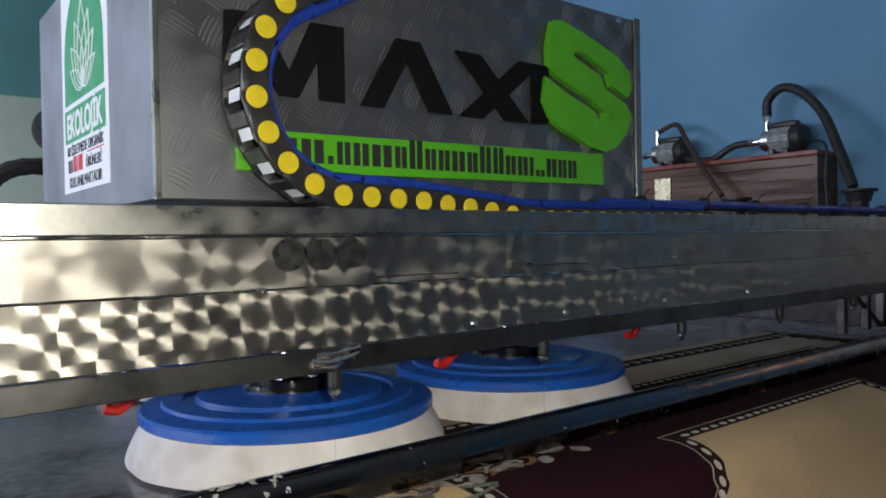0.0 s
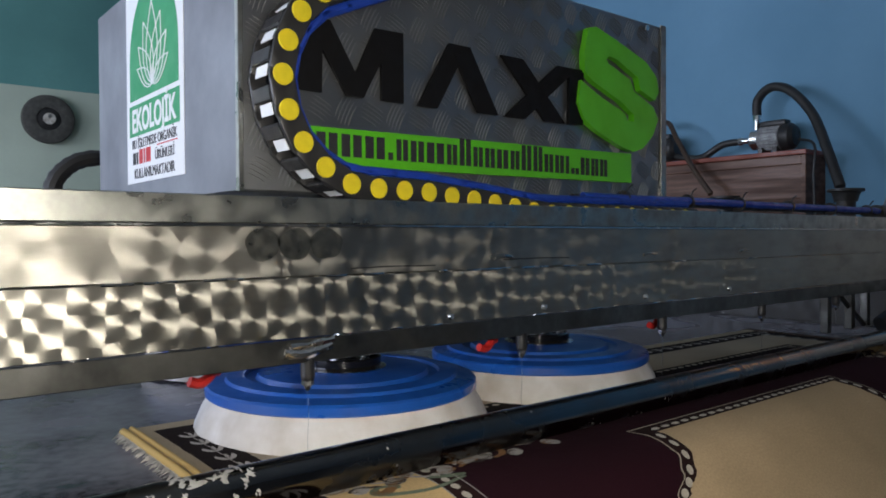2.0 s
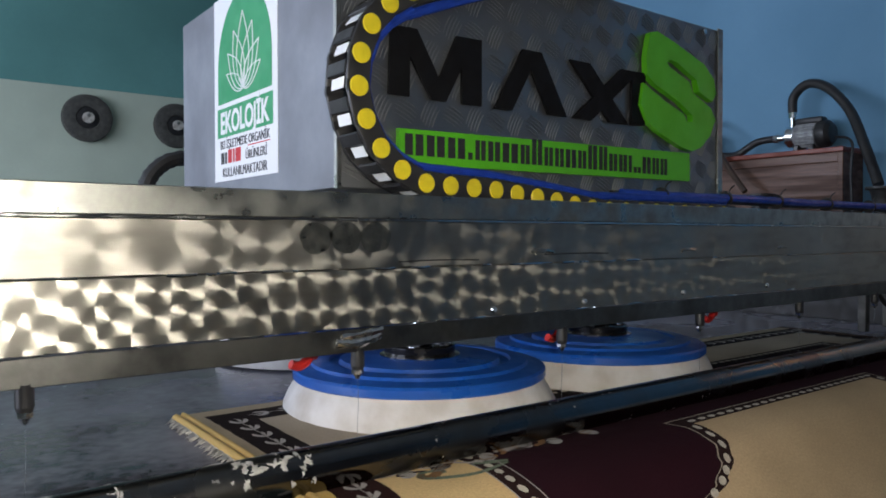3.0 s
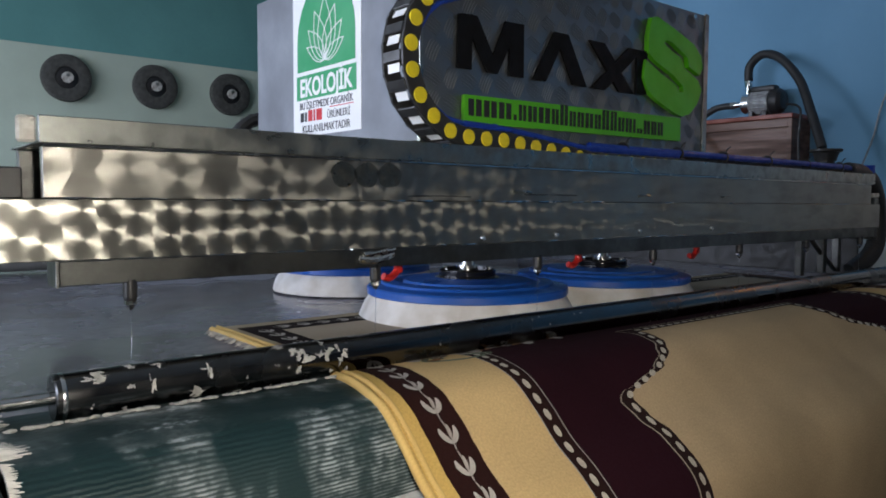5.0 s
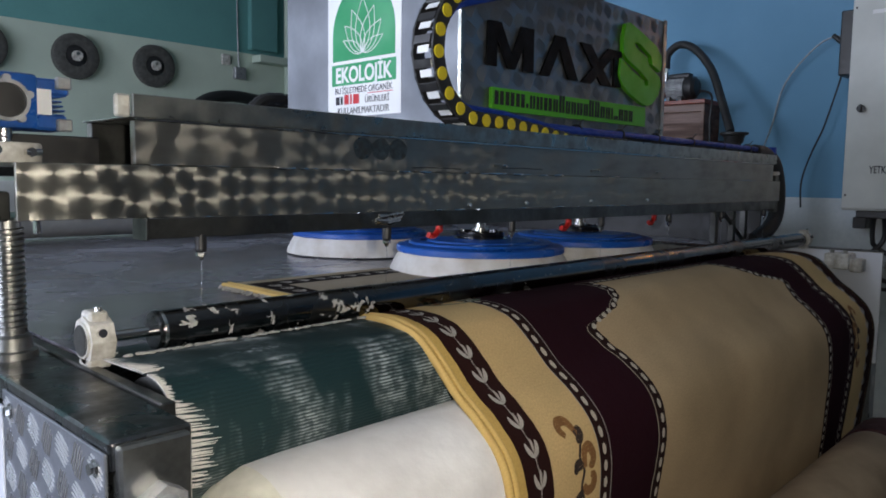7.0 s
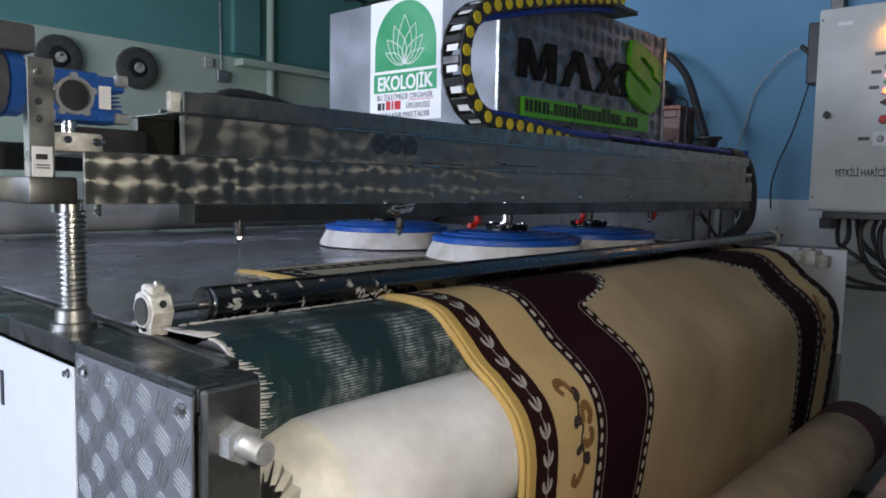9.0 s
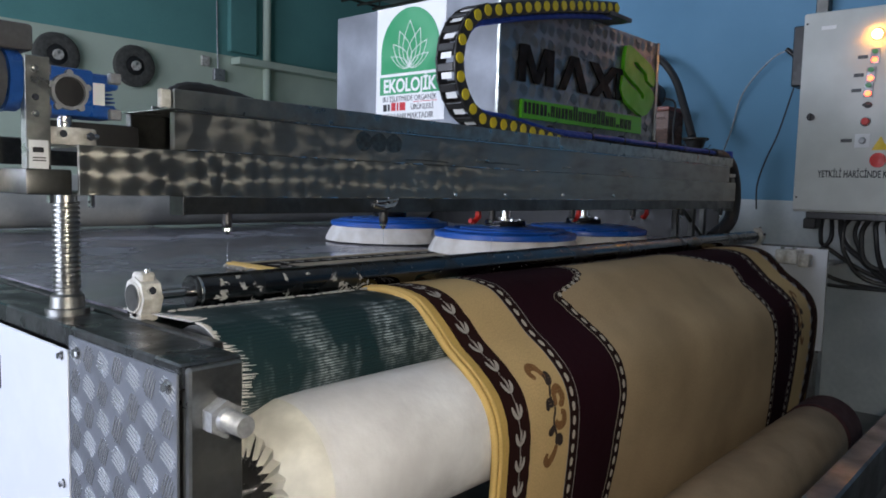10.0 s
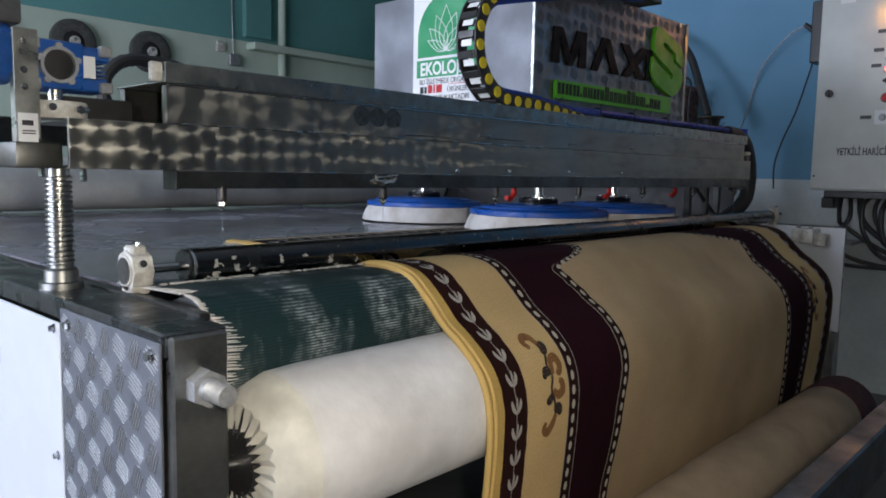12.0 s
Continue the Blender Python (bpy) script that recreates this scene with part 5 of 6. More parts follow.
def rug_strip(a, b, first):
    """One strip of the rug, flat, with its woven motifs, its bound edges and its fringe."""
    mid = (a + b) / 2
    home = mid - CREEP * 6.0
    base = RUG_LINE.at(home)[2]
    verts, norms, faces, mats, uvs = [], [], [], [], []

    def vert(u, s, h, own=True):
        t = math.radians(RUG_LINE.at(home + s - mid)[2] - base) if own else 0.0
        verts.append((u, mid - s, h + swell(u, s)))
        norms.append((0, -math.sin(t), math.cos(t)) if own else (0, 0, 0))
        return len(verts) - 1

    nu = 40
    lap = 0.0002
    rows = [[vert(RUG_W * i / nu, s, 0.0) for i in range(nu + 1)] for s in (a - lap, b + lap)]
    for i in range(nu):
        faces.append((rows[1][i], rows[1][i + 1], rows[0][i + 1], rows[0][i]))
        mats.append(0)
        uvs.append([(RUG_W * i / nu, b), (RUG_W * (i + 1) / nu, b), (RUG_W * (i + 1) / nu, a), (RUG_W * i / nu, a)])
    for yarn, poly in woven:
        if max(p[1] for p in poly) <= a or min(p[1] for p in poly) >= b:
            continue
        cut = clip_strip(poly, a, b)
        if cut:
            area = sum(p[0] * q[1] - q[0] * p[1] for p, q in zip(cut, cut[1:] + cut[:1]))
            idx = [vert(u, s, 0.0007) for u, s in (cut[::-1] if area > 0 else cut)]
            faces.append(tuple(idx))
            mats.append(yarn)
            uvs.append([(0, 0)] * len(idx))

    def cord(u, h, r, mat, n=8):
        rings = [[vert(u + r * math.cos(2 * math.pi * k / n), s, h + r * math.sin(2 * math.pi * k / n), False) for k in range(n)] for s in (a - 0.0004, b + 0.0004)]
        for k in range(n):
            faces.append((rings[0][k], rings[0][(k + 1) % n], rings[1][(k + 1) % n], rings[1][k]))
            mats.append(mat)
            uvs.append([(0, 0)] * 4)

    def yarn_end(u, s, u2, s2, w):
        i = [vert(u - w, s, -0.003, False), vert(u + w, s, -0.003, False), vert(u2 + w * 0.5, s2, -0.010, False), vert(u2 - w * 0.5, s2, -0.010, False),
             vert((u + u2) / 2, (s + s2) / 2, -0.002, False)]
        for f in ((i[0], i[1], i[4]), (i[1], i[2], i[4]), (i[2], i[3], i[4]), (i[3], i[0], i[4])):
            faces.append(f)
            mats.append(7)
            uvs.append([(0, 0)] * 3)

    cord(0.0, -0.003, 0.0066, 6)
    cord(0.0125, 0.0, 0.0046, 6)
    cord(RUG_W, -0.003, 0.0066, 4)
    if first:
        for k in range(420):
            u = RUG_W * k / 420
            yarn_end(u, a + 0.001, u + random.uniform(-0.008, 0.008), a - random.uniform(0.012, 0.024), 0.002)
    if a < S0 + 0.30:
        for k in range(2):
            s = a + random.uniform(0.0, b - a)
            yarn_end(0.0, s, -random.uniform(0.008, 0.022), s + random.uniform(-0.006, 0.006), 0.002)
    me = bpy.data.meshes.new("woven_strip")
    me.from_pydata(verts, [], faces)
    for m in RUG_MATS:
        me.materials.append(m)
    me.polygons.foreach_set("material_index", mats)
    me.polygons.foreach_set("use_smooth", [True] * len(faces))
    layer = me.uv_layers.new(name="UVMap")
    layer.data.foreach_set("uv", [c for f in uvs for p in f for c in p])
    me.normals_split_custom_set_from_vertices(norms)
    ob = new("woven_strip", me)
    ob.parent = rug
    return ob, mid


random.seed(3)
rug_strips = []
count = int(round((S1 - S0) / STEP))
for k in range(count):
    rug_strips.append(rug_strip(S0 + (S1 - S0) * k / count, S0 + (S1 - S0) * (k + 1) / count, k == 0))

# lower take-up roll of rug and the rail before it
roll = thing("rolled_rug", "rolled-up beige rug with maroon end under the machine", "rug roll")
bm = B()
prof = [(0.02, -0.25), (0.098, -0.25), (0.104, -0.22), (0.106, 0.6), (0.108, 1.2), (0.104, 1.44), (0.098, 1.45)]
lathe(bm, prof, (0, -0.56, 0.30), 48, Matrix.Rotation(radians(90), 3, "Y"))
for v in bm.verts:
    v.co.z += 0.006 * noise.noise(v.co * 4)
part("coil", bm, plain("beige rug back", (0.36, 0.26, 0.16), 0.95, 0.0, 0.25, 10, 160, 0.5), roll)
bm = B()
lathe(bm, [(0.101, 1.45), (0.110, 1.455), (0.111, 1.60), (0.104, 1.605), (0.02, 1.605)], (0, -0.56, 0.30), 48, Matrix.Rotation(radians(90), 3, "Y"))
part("maroon_band", bm, plain("maroon rug back", (0.045, 0.014, 0.016), 0.95, 0.0, 0.25, 20, 160, 0.5), roll, "maroon border of the roll")
rail = thing("front_rail", "dark steel rail standing before the machine", "rail")
bm = B()
box(bm, (-0.25, -0.93, 0.53), (2.3, -0.885, 0.625), 0.004)
part("rail", bm, STEEL_DARK, rail)
for x in (-0.2, 1.0, 2.2):
    part("post", box(B(), (x, -0.93, 0.0), (x + 0.05, -0.885, 0.53), 0.003), STEEL_DARK, rail)
roll_rest = thing("roll_cradle", "dark steel cradle carrying the rolled rug", "cradle")
for x in (-0.1, 0.7, 1.35):
    bm = B()
    box(bm, (x, -0.70, 0.0), (x + 0.05, -0.42, 0.185), 0.003)
    part("stand", bm, STEEL_DARK, roll_rest)

# ---- control cabinet ----
cab = thing("control_cabinet", "light grey wall-mounted electrical control cabinet", "control cabinet")
CX = 2.75
part("body", box(B(), (CX + 0.02, -0.80, 1.020), (3.046, -0.066, 1.985), 0.006, 2), CABINET, cab)
door = part("door", box(B(), (CX, -0.796, 1.028), (CX + 0.018, -0.070, 1.978), 0.005, 2), CABINET, cab, "light grey cabinet door")


def front(u, v, h):
    return Vector((CX - h, u, v))


bm = B()
rod(bm, (CX, -0.129, 1.480), (CX - 0.016, -0.129, 1.480), 0.017, seg=20)
box(bm, (CX - 0.026, -0.134, 1.462), (CX - 0.014, -0.124, 1.498), 0.002)
part("lock", bm, BLACK_PLASTIC, door, "black quarter-turn lock")


def lamp_unit(y, z, material, r, name, label):
    bm = B()
    lathe(bm, [(0.0, 0.0), (r * 1.25, 0.0), (r * 1.25, 0.006), (r, 0.008)], (CX, y, z), 26, Matrix.Rotation(radians(-90), 3, "Y"))
    base = part("bezel", bm, CHROME, door)
    bm = B()
    lathe(bm, [(r, 0.006), (r, 0.016), (r * 0.8, 0.022), (0.0, 0.024)], (CX, y, z), 26, Matrix.Rotation(radians(-90), 3, "Y"))
    return part(name, bm, material, base, label)


lamp_unit(-0.392, 1.848, AMBER_ON, 0.022, "signal_lamp", "lit amber signal lamp")
GREENB = plain("green push button", (0.03, 0.25, 0.06), 0.35, 0.0, 0.1, 40, 200, 0.03)
for z, y in ((1.750, -0.388), (1.667, -0.376), (1.597, -0.370)):
    bm = B()
    slab(bm, [(y - 0.019, z - 0.034), (y + 0.019, z - 0.034), (y + 0.019, z + 0.034), (y - 0.019, z + 0.034)], front, 0.008)
    sw = part("button_block", bm, CAST, door, "double push button")
    part("start_button", slab(B(), oval(y, z + 0.020, 0.013, 0.011, 0, 14), lambda u, v, h: front(u, v, h + 0.008), 0.005), GREENB, sw, "green start button")
    part("stop_button", slab(B(), oval(y, z - 0.018, 0.013, 0.012, 0, 14), lambda u, v, h: front(u, v, h + 0.008), 0.005), RED_ON, sw, "lit red stop button")
    part("tag", slab(B(), [(y + 0.030, z - 0.008), (y + 0.072, z - 0.008), (y + 0.072, z + 0.008), (y + 0.030, z + 0.008)], front, 0.002), BLACK_PLASTIC, door, "black engraved tag")
bm = B()
rod(bm, (CX, -0.372, 1.527), (CX - 0.012, -0.372, 1.527), 0.015, seg=18)
box(bm, (CX - 0.024, -0.392, 1.520), (CX - 0.010, -0.352, 1.532), 0.003)
part("selector", bm, BLACK_PLASTIC, door, "black selector knob")
lamp_unit(-0.368, 1.450, RED, 0.018, "push_button", "dark red push button")
bm = B()
slab(bm, [(-0.392, 1.330), (-0.328, 1.330), (-0.328, 1.394), (-0.392, 1.394)], front, 0.004)
pot = part("dial_plate", bm, PAPER, door, "white dial plate")
bm = B()
rod(bm, (CX - 0.004, -0.36, 1.362), (CX - 0.020, -0.36, 1.362), 0.016, 0.012, seg=18)
part("dial", bm, CAST, pot, "grey turning dial")
part("tag", slab(B(), [(-0.315, 1.356), (-0.268, 1.356), (-0.268, 1.372), (-0.315, 1.372)], front, 0.002), BLACK_PLASTIC, door, "black engraved tag")
part("maker_plate", slab(B(), [(-0.215, 1.895), (-0.150, 1.895), (-0.150, 1.912), (-0.215, 1.912)], front, 0.0015), PAPER, door, "small white plate")
bm = B()
slab(bm, [(-0.470, 1.318), (-0.400, 1.318), (-0.435, 1.382)], front, 0.0015)
part("warning_sign", bm, plain("warning yellow", (0.75, 0.52, 0.02), 0.5, 0.0, 0.1, 30, 100, 0.02), door, "yellow warning triangle")
bm = B()
lathe(bm, [(0.0, 0.0), (0.020, 0.0), (0.020, 0.02), (0.034, 0.022), (0.034, 0.032), (0.0, 0.036)], (CX, -0.435, 1.270), 26, Matrix.Rotation(radians(-90), 3, "Y"))
part("stop_mushroom", bm, RED, door, "red emergency stop")
west_turn = Matrix(((0, 0, -1, 0), (-1, 0, 0, 0), (0, 1, 0, 0), (0, 0, 0, 1)))
lettering("notice", "YETKİLİ HARİCİNDE KULLANMAYINIZ", 0.047, Matrix.Translation((CX - 0.0012, -0.425, 1.190)) @ west_turn, INK, door, "black warning lettering", 0.60, 0.0008)
bm = B()
rod(bm, (CX - 0.002, -0.085, 1.09), (CX + 0.004, -0.085, 1.09), 0.005, seg=10)
rod(bm, (CX - 0.002, -0.085, 1.93), (CX + 0.004, -0.085, 1.93), 0.005, seg=10)
part("door_screw", bm, BLACK_PLASTIC, door)
part("gland_tray", box(B(), (CX + 0.05, -0.78, 0.985), (3.03, -0.12, 1.020), 0.004), BLACK_PLASTIC, cab, "black gland tray")
duct = thing("cable_duct", "dark cable duct running up the blue wall", "cable duct")
part("duct", box(B(), (2.98, -0.115, 1.985), (3.046, -0.055, 3.6), 0.004), STEEL_DARK, duct)
part("side_box", box(B(), (2.93, -0.045, 1.66), (3.046, 0.03, 1.965), 0.006), BLACK_PLASTIC, duct, "black junction box")
part("foot_box", box(B(), (2.93, -0.135, 0.93), (3.040, -0.075, 0.984), 0.005), BLACK_PLASTIC, duct, "black plug box")
loom = thing("cable_loom", "bundle of black cables under the control cabinet", "cables")
random.seed(21)
for k in range(13):
    y0 = -0.17 - 0.042 * k
    r = 0.010 + 0.004 * random.random()
    y1 = y0 - random.uniform(0.02, 0.34)
    part("cable", tube(B(), [(2.92, y0, 0.99), (2.86 + random.uniform(-0.08, 0.04), y0 - random.uniform(-0.03, 0.06), 0.91 + random.uniform(-0.03, 0.03)), (2.88, (y0 + y1) / 2 + random.uniform(-0.02, 0.10), 0.80 + random.uniform(-0.06, 0.06)), (2.92, y1 - 0.05, 0.70 + random.uniform(-0.05, 0.05)), (2.95, y1 - 0.45, 0.66 + random.uniform(-0.03, 0.04))], r, 8, 6), BLACK, loom)
part("cable", tube(B(), [(2.90, -0.03, 0.70), (2.86, -0.2, 0.66), (2.88, -0.5, 0.655), (2.9, -1.0, 0.67)], 0.009, 8, 6), BLACK, loom)
part("bracket", box(B(), (2.80, -0.26, 0.76), (3.04, -0.10, 0.772), 0.002), CAST, loom, "grey cable bracket")
wires = thing("wall_wires", "thin loose wires hanging on the blue wall", "wire")
part("wire", tube(B(), [(2.98, 0.02, 1.86), (2.99, 0.14, 1.83), (3.02, 0.30, 1.66), (3.03, 0.36, 1.45), (2.9, 0.36, 1.30), (2.7, 0.30, 1.27)], 0.0045, 6, 8), CAST, wires, "grey thin wire")
part("wire", tube(B(), [(2.985, 0.02, 1.70), (3.0, 0.055, 1.58), (3.0, 0.10, 1.42), (3.0, 0.155, 1.28), (3.0, 0.19, 1.15), (2.98, 0.18, 1.02)], 0.0045, 6, 8), BLACK, wires, "black thin wire")
part("plug", rod(B(), (2.96, 0.005, 1.80), (2.965, 0.07, 1.86), 0.012), BLACK_PLASTIC, wires, "black plug")

# ---- wooden chest with two pumps ----
chest = thing("wooden_cabinet", "dark walnut cabinet with red-brown top edge", "cabinet")
C0, C1 = 0.652, 1.72
part("top", box(B(), (2.835, C0 - 0.008, 1.562), (3.046, C1, 1.584), 0.003), WOOD_RED, chest, "red-brown top board")
part("side", box(B(), (2.85, C0, 0.0), (3.046, C0 + 0.022, 1.562), 0.002), WOOD, chest)
part("side", box(B(), (2.85, C1 - 0.03, 0.0), (3.046, C1 - 0.008, 1.562), 0.002), WOOD, chest)
part("back", box(B(), (3.03, C0 + 0.022, 0.0), (3.046, C1 - 0.03, 1.562), 0.001), WOOD, chest)
part("shelf", box(B(), (2.856, C0 + 0.022, 1.345), (3.03, C1 - 0.03, 1.365), 0.001), WOOD, chest)
part("front_board", box(B(), (2.862, C0 + 0.022, 1.365), (2.878, C1 - 0.03, 1.520), 0.002), WOOD, chest, "grained front board")
part("front_rail", box(B(), (2.852, C0 + 0.022, 1.520), (2.87, C1 - 0.03, 1.562), 0.002), WOOD, chest)
part("lower_panel", box(B(), (2.862, C0 + 0.022, 0.05), (2.878, C1 - 0.03, 1.345), 0.002), WOOD, chest)
hinge = B()
box(hinge, (2.856, 1.41, 1.40), (2.8615, 1.51, 1.52), 0.002)
for z in (1.42, 1.46, 1.50):
    rod(hinge, (2.856, 1.44, z), (2.852, 1.44, z), 0.007, seg=10)
    rod(hinge, (2.856, 1.48, z), (2.852, 1.48, z), 0.007, seg=10)
part("metal_plate", hinge, BRASS, chest, "bright metal corner plate")


def pump():
    t = thing("water_pump", "small silver and black electric water pump", "pump", group="pumps on the cabinet")
    yt = Matrix.Rotation(radians(90), 3, "X")
    bm = B()
    lathe(bm, [(0.02, -0.055), (0.050, -0.055), (0.052, -0.05), (0.052, 0.045), (0.048, 0.05), (0.02, 0.05)], (0, 0, 0.075), 36, yt)
    for k in range(22):
        a = 2 * math.pi * k / 22
        rod(bm, (0.054 * math.cos(a), 0.050, 0.075 + 0.054 * math.sin(a)), (0.054 * math.cos(a), -0.045, 0.075 + 0.054 * math.sin(a)), 0.004, seg=5)
    part("motor", bm, CAST, t, "finned aluminium motor")
    bm = B()
    lathe(bm, [(0.02, 0.050), (0.058, 0.052), (0.062, 0.06), (0.060, 0.095), (0.045, 0.112), (0.02, 0.115)], (0, 0, 0.075), 36, yt)
    part("fan_cover", bm, BLACK_PLASTIC, t, "black fan cover")
    bm = B()
    box(bm, (-0.03, -0.075, 0.127), (0.03, 0.05, 0.155), 0.008, 2)
    part("switch_box", bm, BLACK_PLASTIC, t, "black switch box")
    bm = B()
    lathe(bm, [(0.015, -0.10), (0.042, -0.10), (0.050, -0.09), (0.050, -0.055), (0.02, -0.055)], (0, 0, 0.075), 32, yt)
    rod(bm, (0, 0.10, 0.075), (0, 0.15, 0.075), 0.015, seg=14)
    rod(bm, (0, 0.075, 0.10), (0, 0.075, 0.165), 0.014, seg=14)
    rod(bm, (0, 0.075, 0.165), (0, 0.075, 0.20), 0.019, seg=8)
    rod(bm, (0, 0.145, 0.075), (0, 0.165, 0.075), 0.019, seg=8)
    part("pump_head", bm, CHROME, t, "silver pump head")
    bm = B()
    for y in (-0.03, 0.04):
        box(bm, (-0.04, y - 0.012, 0.0), (0.04, y + 0.012, 0.03), 0.003)
    part("foot", bm, BLACK_PLASTIC, t)
    return t


p1 = pump()
p1.matrix_world = pose(2.93, 0.845, 1.584)
copy_thing(p1, pose(2.93, 1.46, 1.584))
hoses = thing("pump_hose", "thick black rubber hose from pump to flange", "hose")
part("hose", tube(B(), [(2.93, 0.92, 1.775), (2.93, 0.915, 1.85), (2.91, 0.84, 1.895), (2.89, 0.74, 1.86), (2.86, 0.63, 1.74), (2.80, 0.54, 1.57), (2.74, 0.46, 1.40)], 0.021, 12, 10, 0.04), BLACK, hoses)
part("hose", tube(B(), [(2.93, 1.00, 1.659), (2.93, 1.10, 1.652), (2.92, 1.20, 1.60), (2.90, 1.28, 1.60), (2.92, 1.36, 1.62)], 0.017, 12, 8, 0.04), BLACK, hoses)
part("hose", tube(B(), [(2.93, 1.535, 1.775), (2.90, 1.40, 1.80), (2.84, 1.30, 1.70), (2.78, 1.18, 1.55), (2.74, 1.05, 1.40)], 0.013, 10, 8), plain("brown hose", (0.06, 0.035, 0.022), 0.5), hoses, "thin brown hose")
part("cord", tube(B(), [(2.93, 0.72, 1.64), (2.86, 0.62, 1.60), (2.84, 0.615, 1.45), (2.84, 0.60, 1.2)], 0.006, 6, 6), BLACK, hoses, "black power cord")


def hose_flange():
    t = thing("hose_flange", "black rubber hose flange on the tank pipe", "flange", group="hose flanges")
    bm = B()
    lathe(bm, [(0.02, 0.0), (0.042, 0.0), (0.046, 0.02), (0.052, 0.036), (0.066, 0.040), (0.066, 0.050), (0.03, 0.052), (0.02, 0.05)], seg=36)
    part("cup", bm, BLACK, t)
    part("stand_pipe", rod(B(), (0, 0, -1.33), (0, 0, 0.0), 0.035), BLACK, t, "black stand pipe")
    return t


f1 = hose_flange()
f1.matrix_world = pose(2.57, 0.37, 1.33)
copy_thing(f1, pose(2.66, 0.93, 1.33))
tailhose = thing("corrugated_tube", "black corrugated tube at the bridge end", "tube")
part("tube", tube(B(), [(2.04, 0.07, 1.262), (2.13, 0.06, 1.256), (2.20, 0.05, 1.225), (2.262, 0.05, 1.150), (2.280, 0.05, 1.075), (2.262, 0.05, 0.995), (2.215, 0.06, 0.945), (2.15, 0.09, 0.90)], 0.030, 14, 10, 0.07), BLACK, tailhose)
part("sleeve", rod(B(), (2.165, 0.06, 1.225), (2.165, 0.06, 1.285), 0.034), HOSE_BLUE, tailhose, "blue sleeve")
part("block", box(B(), (2.157, 0.02, 1.02), (2.20, 0.10, 1.17), 0.004), STEEL_DARK, tailhose)
crust = thing("bearing_block", "white crusted bearing block at the belt's far end", "bearing")
bm = B()
box(bm, (2.215, -0.255, 0.800), (2.322, -0.165, 0.862), 0.008, 2)
box(bm, (2.235, -0.300, 0.790), (2.300, -0.250, 0.845), 0.010, 2)
part("block", bm, CASTW, crust)
for y in (-0.235, -0.185):
    part("bolt", rod(B(), (2.25, y, 0.862), (2.25, y, 0.874), 0.009, seg=6), STEEL, crust)


# ---- far wall ----
def wall_disc():
    t = thing("spare_brush", "round dark spare brush hung on the far wall", "brush", group="spare brushes")
    yt = Matrix.Rotation(radians(90), 3, "X")
    bm = B()
    lathe(bm, [(0.06, 0.0), (0.205, 0.0), (0.212, 0.03), (0.205, 0.07), (0.17, 0.085), (0.10, 0.075), (0.095, 0.06), (0.06, 0.055)], seg=56, turn=yt)
    part("bristle_ring", bm, plain("grey-black bristle", (0.05, 0.05, 0.045), 0.9, 0.0, 0.4, 30, 150, 0.4, blotch=(0.10, 0.10, 0.09)), t)
    bm = B()
    lathe(bm, [(0.02, 0.05), (0.095, 0.055), (0.095, 0.062), (0.05, 0.072), (0.02, 0.072)], seg=40, turn=yt)
    part("core", bm, BLACK_PLASTIC, t)
    bm = B()
    rod(bm, (0, -0.072, 0), (0, -0.095, 0), 0.048, seg=24)
    part("hub", bm, CASTW, t, "pale hub")
    part("peg", rod(B(), (0, 0.0, 0.02), (0, -0.10, 0.02), 0.015), STEEL, t)
    return t


d1 = wall_disc()
d1.matrix_world = pose(0.92, 6.296, 2.245)
for x in (1.70, 2.455):
    copy_thing(d1, pose(x, 6.296, 2.245))
strap = thing("hanging_hose", "thick black hose curving by the far wall", "hose")
part("hose", tube(B(), [(2.30, 5.6, 1.25), (2.42, 5.6, 1.62), (2.62, 5.6, 1.86), (2.95, 5.65, 1.95), (3.4, 5.7, 1.93), (3.9, 5.7, 1.90)], 0.06, 12, 8), BLACK, strap)
rack = thing("pipe_rack", "dark pipe stand carrying the black hose", "stand")
for x in (2.30, 3.9):
    part("post", rod(B(), (x, 5.62, 0.0), (x, 5.62, 1.9 if x > 3 else 1.3), 0.025), STEEL_DARK, rack)
socket = thing("socket_box", "small white wall socket with cord", "socket")
part("plate", box(B(), (3.22, 6.26, 2.36), (3.32, 6.296, 2.47), 0.006), CASTW, socket)
part("cord", tube(B(), [(3.42, 6.29, 3.1), (3.42, 6.28, 2.6), (3.43, 6.28, 2.35)], 0.008, 6, 4), CAST, socket)
part("lower_box", box(B(), (3.36, 6.24, 2.22), (3.50, 6.296, 2.35), 0.008), CAST, socket, "grey box below")

rear = thing("rear_felt_roll", "long grey-white felt roll at the table's rear end", "roller")
bm = B()
lathe(bm, [(0.03, 0.0), (0.108, 0.0), (0.112, 0.02), (0.112, 2.85), (0.108, 2.87), (0.03, 2.87)], (-0.55, 2.06, 0.995), 48, Matrix.Rotation(radians(90), 3, "Y"))
part("cover", bm, plain("grey felt", (0.56, 0.55, 0.50), 0.95, 0.0, 0.3, 6, 60, 0.4), rear)
bm = B()
rod(bm, (-0.68, 2.06, 0.995), (-0.54, 2.06, 0.995), 0.02)
rod(bm, (2.30, 2.06, 0.995), (2.44, 2.06, 0.995), 0.02)
part("axle", bm, STEEL, rear)
bm = B()
box(bm, (-0.69, 2.03, 0.868), (-0.63, 2.09, 1.02), 0.003)
box(bm, (2.38, 2.03, 0.868), (2.44, 2.09, 1.02), 0.003)
part("bearing_stand", bm, STEEL_DARK, rear)
rear_rail = thing("rear_rail", "dark steel rail behind the bridge", "rail")
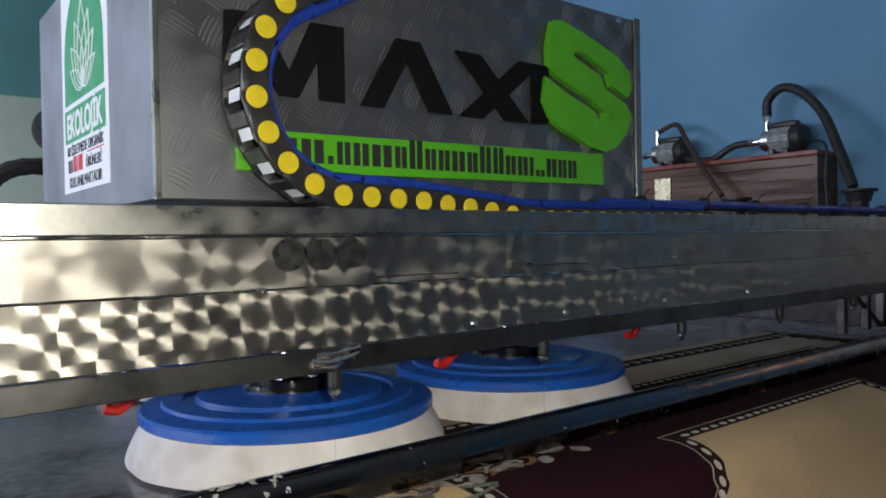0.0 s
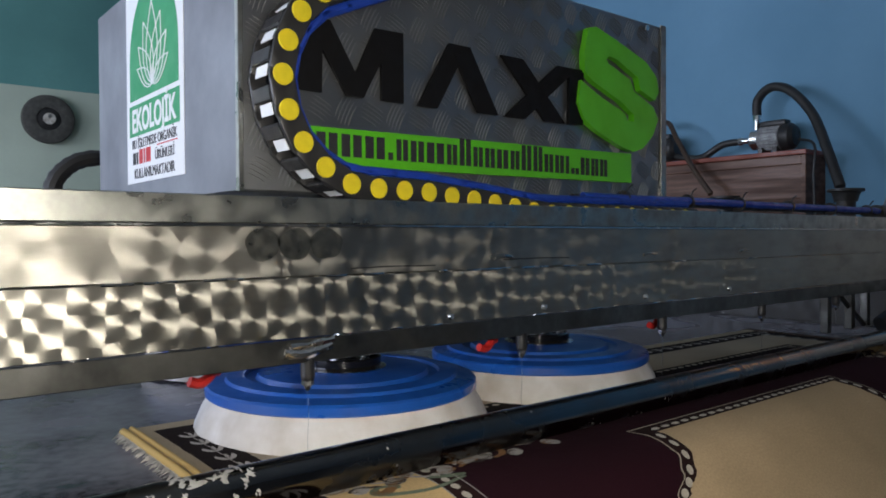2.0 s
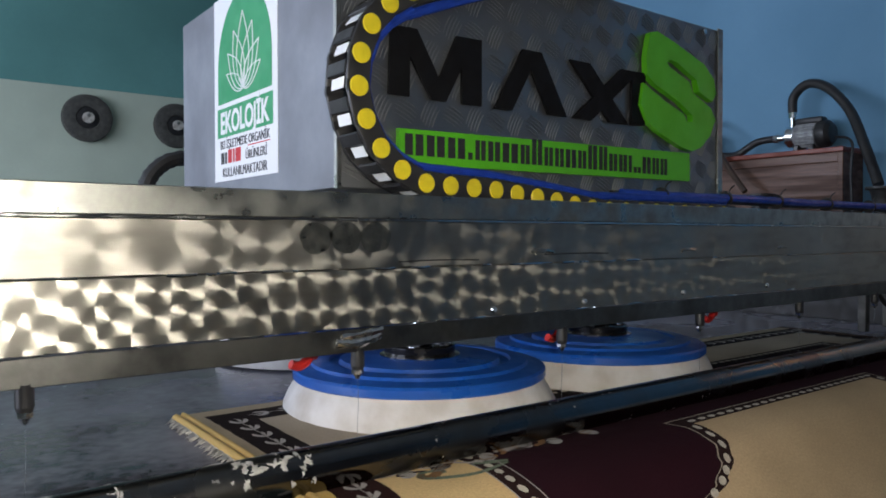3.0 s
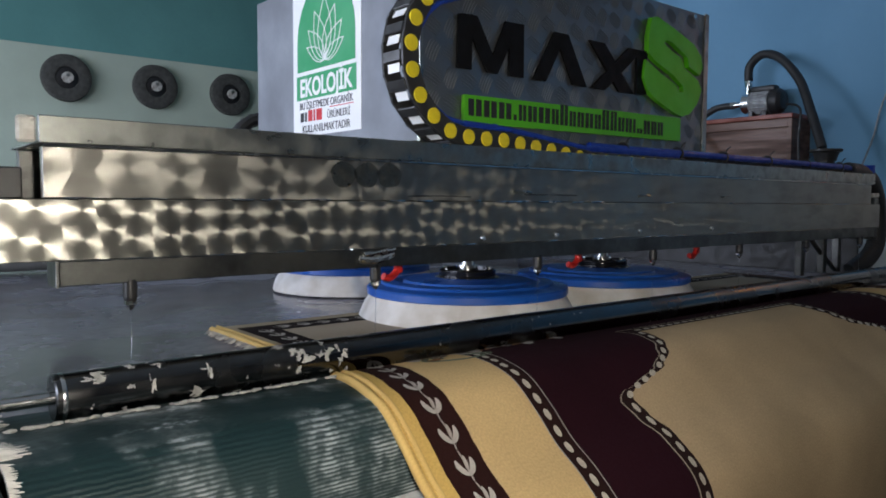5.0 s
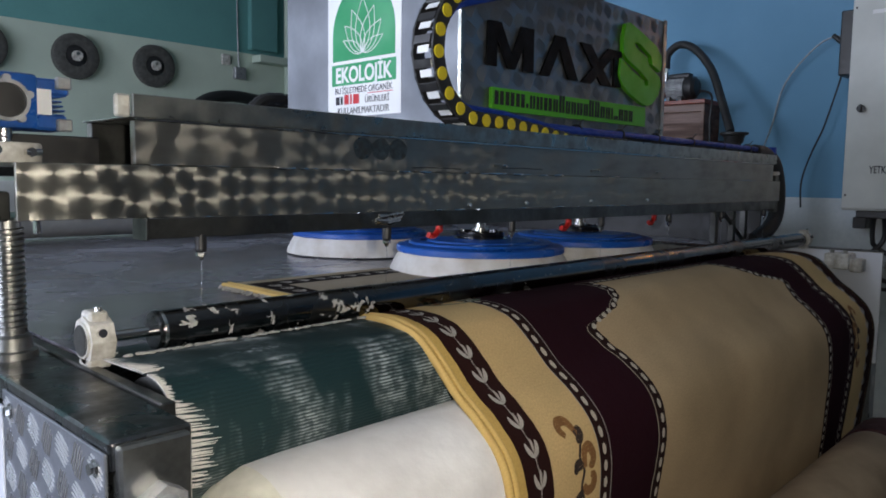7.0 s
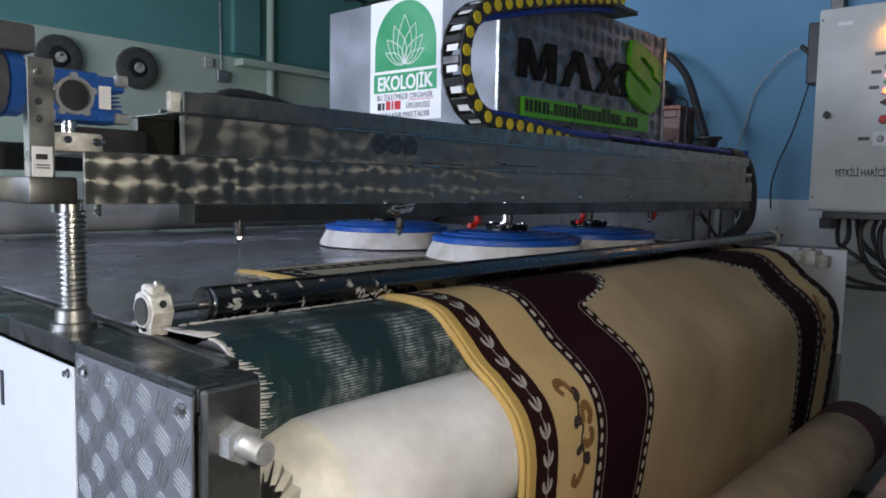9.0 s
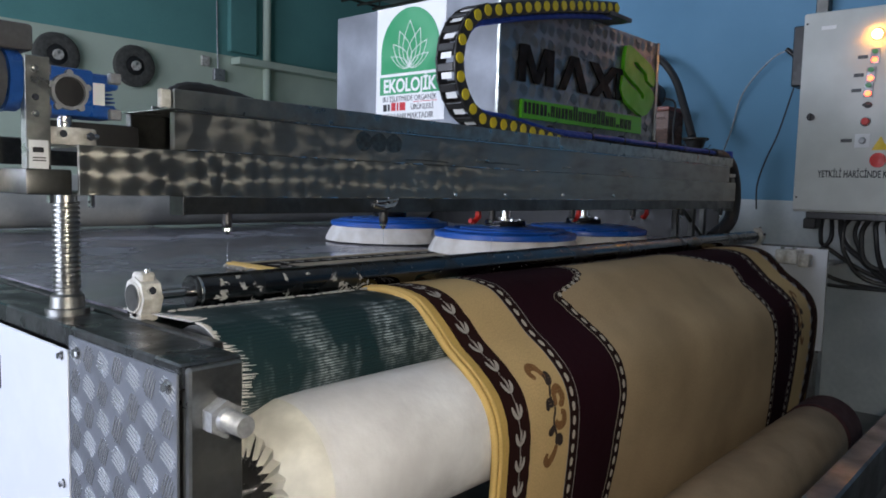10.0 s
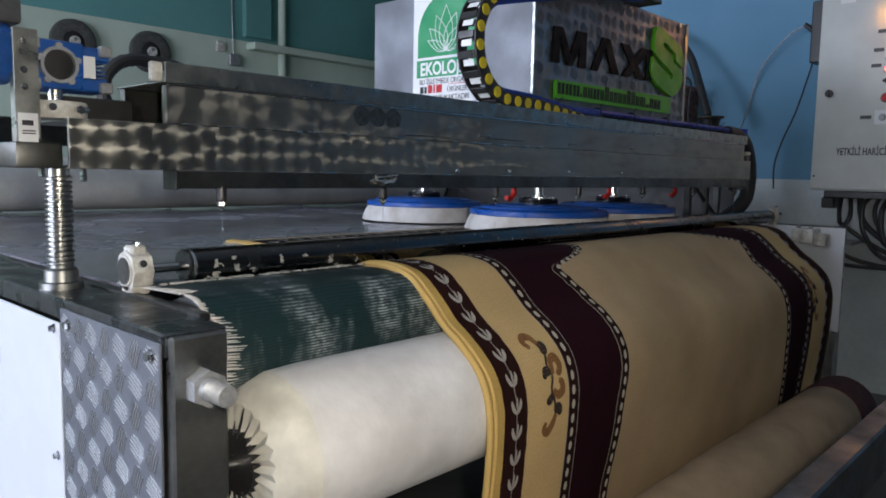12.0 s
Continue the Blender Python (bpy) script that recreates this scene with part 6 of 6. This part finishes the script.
part("rail", box(B(), (-0.735, 0.93, 1.125), (2.42, 0.99, 1.195), 0.003), STEEL_DARK, rear_rail)
for x in (-0.735, 2.36):
    part("post", box(B(), (x, 0.935, 0.868), (x + 0.05, 0.985, 1.125), 0.002), STEEL_DARK, rear_rail)
loop = thing("rear_cable_loop", "black cable loop running along the rear rail", "cable chain")
part("loop", tube(B(), [(0.16, 0, 1.205), (0.06, 0, 1.215), (0.012, 0, 1.27), (0.03, 0, 1.345), (0.11, 0, 1.385), (0.30, 0, 1.365), (0.50, 0, 1.30), (0.72, 0, 1.225), (0.95, 0, 1.212)], 0.018, 10, 8, 0.12), BLACK, loop)
# drying rods hung from the ceiling
rods = thing("ceiling_rack", "dark wire drying rack hung from the ceiling", "rack")
for k in range(6):
    part("rail", rod(B(), (3.3 + 0.22 * k, 3.4, 2.99), (3.3 + 0.22 * k, 4.8, 2.99), 0.014, seg=8), STEEL_DARK, rods)
for y in (3.45, 4.75):
    part("crossbar", rod(B(), (3.2, y, 3.015), (4.5, y, 3.015), 0.014, seg=8), STEEL_DARK, rods)
    for x in (3.25, 4.45):
        part("hanger", rod(B(), (x, y, 3.015), (x, y, 3.6), 0.008, seg=6), STEEL_DARK, rods)

# ---- the unseen phone light that travels beside the lens, a glowing disc ----
torch = thing("phone_light", "unseen phone light carried along beside the lens", "torch")
part("reflector", rod(B(), (0.075, 0.035, -0.003), (0.075, 0.035, 0.012), 0.022, 0.016, seg=20), BLACK_PLASTIC, torch)
part("light_disc", rod(B(), (0.075, 0.035, -0.006), (0.075, 0.035, -0.0035), 0.017, seg=20), TORCH, torch, "glowing white light")


def motions():
    walk(carriage, [(t, pose(X0 + V * t, 0, 0)) for t in (0, 4, 8, 12)])
    walk(torch, [(t, look(e, a, r)) for t, e, a, r in PATH])
    runs = ((0, -0.30), (1.5, -0.175), (2.5, -0.075), (3.5, 0.012), (5.5, 0.205), (6.6, 0.27), (7.5, 0.235), (9.5, 0.03), (10.5, -0.095), (11.5, -0.19), (12, -0.225))
    walk(loop, [(t, pose(x, 0.96, 0)) for t, x in runs])
    turn = 130.0
    for k, (o, (x, y)) in enumerate(zip(brushes, BRUSHES)):
        way = -1 if k == 1 else 1
        walk(o, [(0.5 * i, pose(x + V * 0.5 * i, y, 0, 0, 0, 25 * k + way * turn * 0.5 * i)) for i in range(25)])
    for o in (tube_part, scale_part):
        walk(o, [(t, pose(0, RY, RZ, math.degrees(CREEP / RR) * t, 0, 0)) for t in (0, 3, 6, 9, 12)])
    for o, mid in rug_strips:
        rows = []
        for t in (0, 2, 4, 6, 8, 10, 12):
            y, z, slope = RUG_LINE.at(mid - CREEP * t)
            rows.append((t, pose(-0.128 - drift(mid - CREEP * t), y, z, slope, 0, 0)))
        walk(o, rows)
    for o, (x, y) in zip(valves, VALVES):
        walk(o, [(t, pose(x + V * t, y, 0)) for t in (0, 4, 8, 12)])
    lines = [(t, chain_line(t)) for t in (0, 1, 2, 3, 4, 5, 6, 7, 8, 9, 10, 11, 12)]
    for k, o in enumerate(links):
        rows = []
        for t, ln in lines:
            p, a = along(ln, (k + 0.5) * PITCH)
            rows.append((t, pose(p.x, 0, p.y, 0, -math.degrees(a), 0)))
        walk(o, rows)


motions()
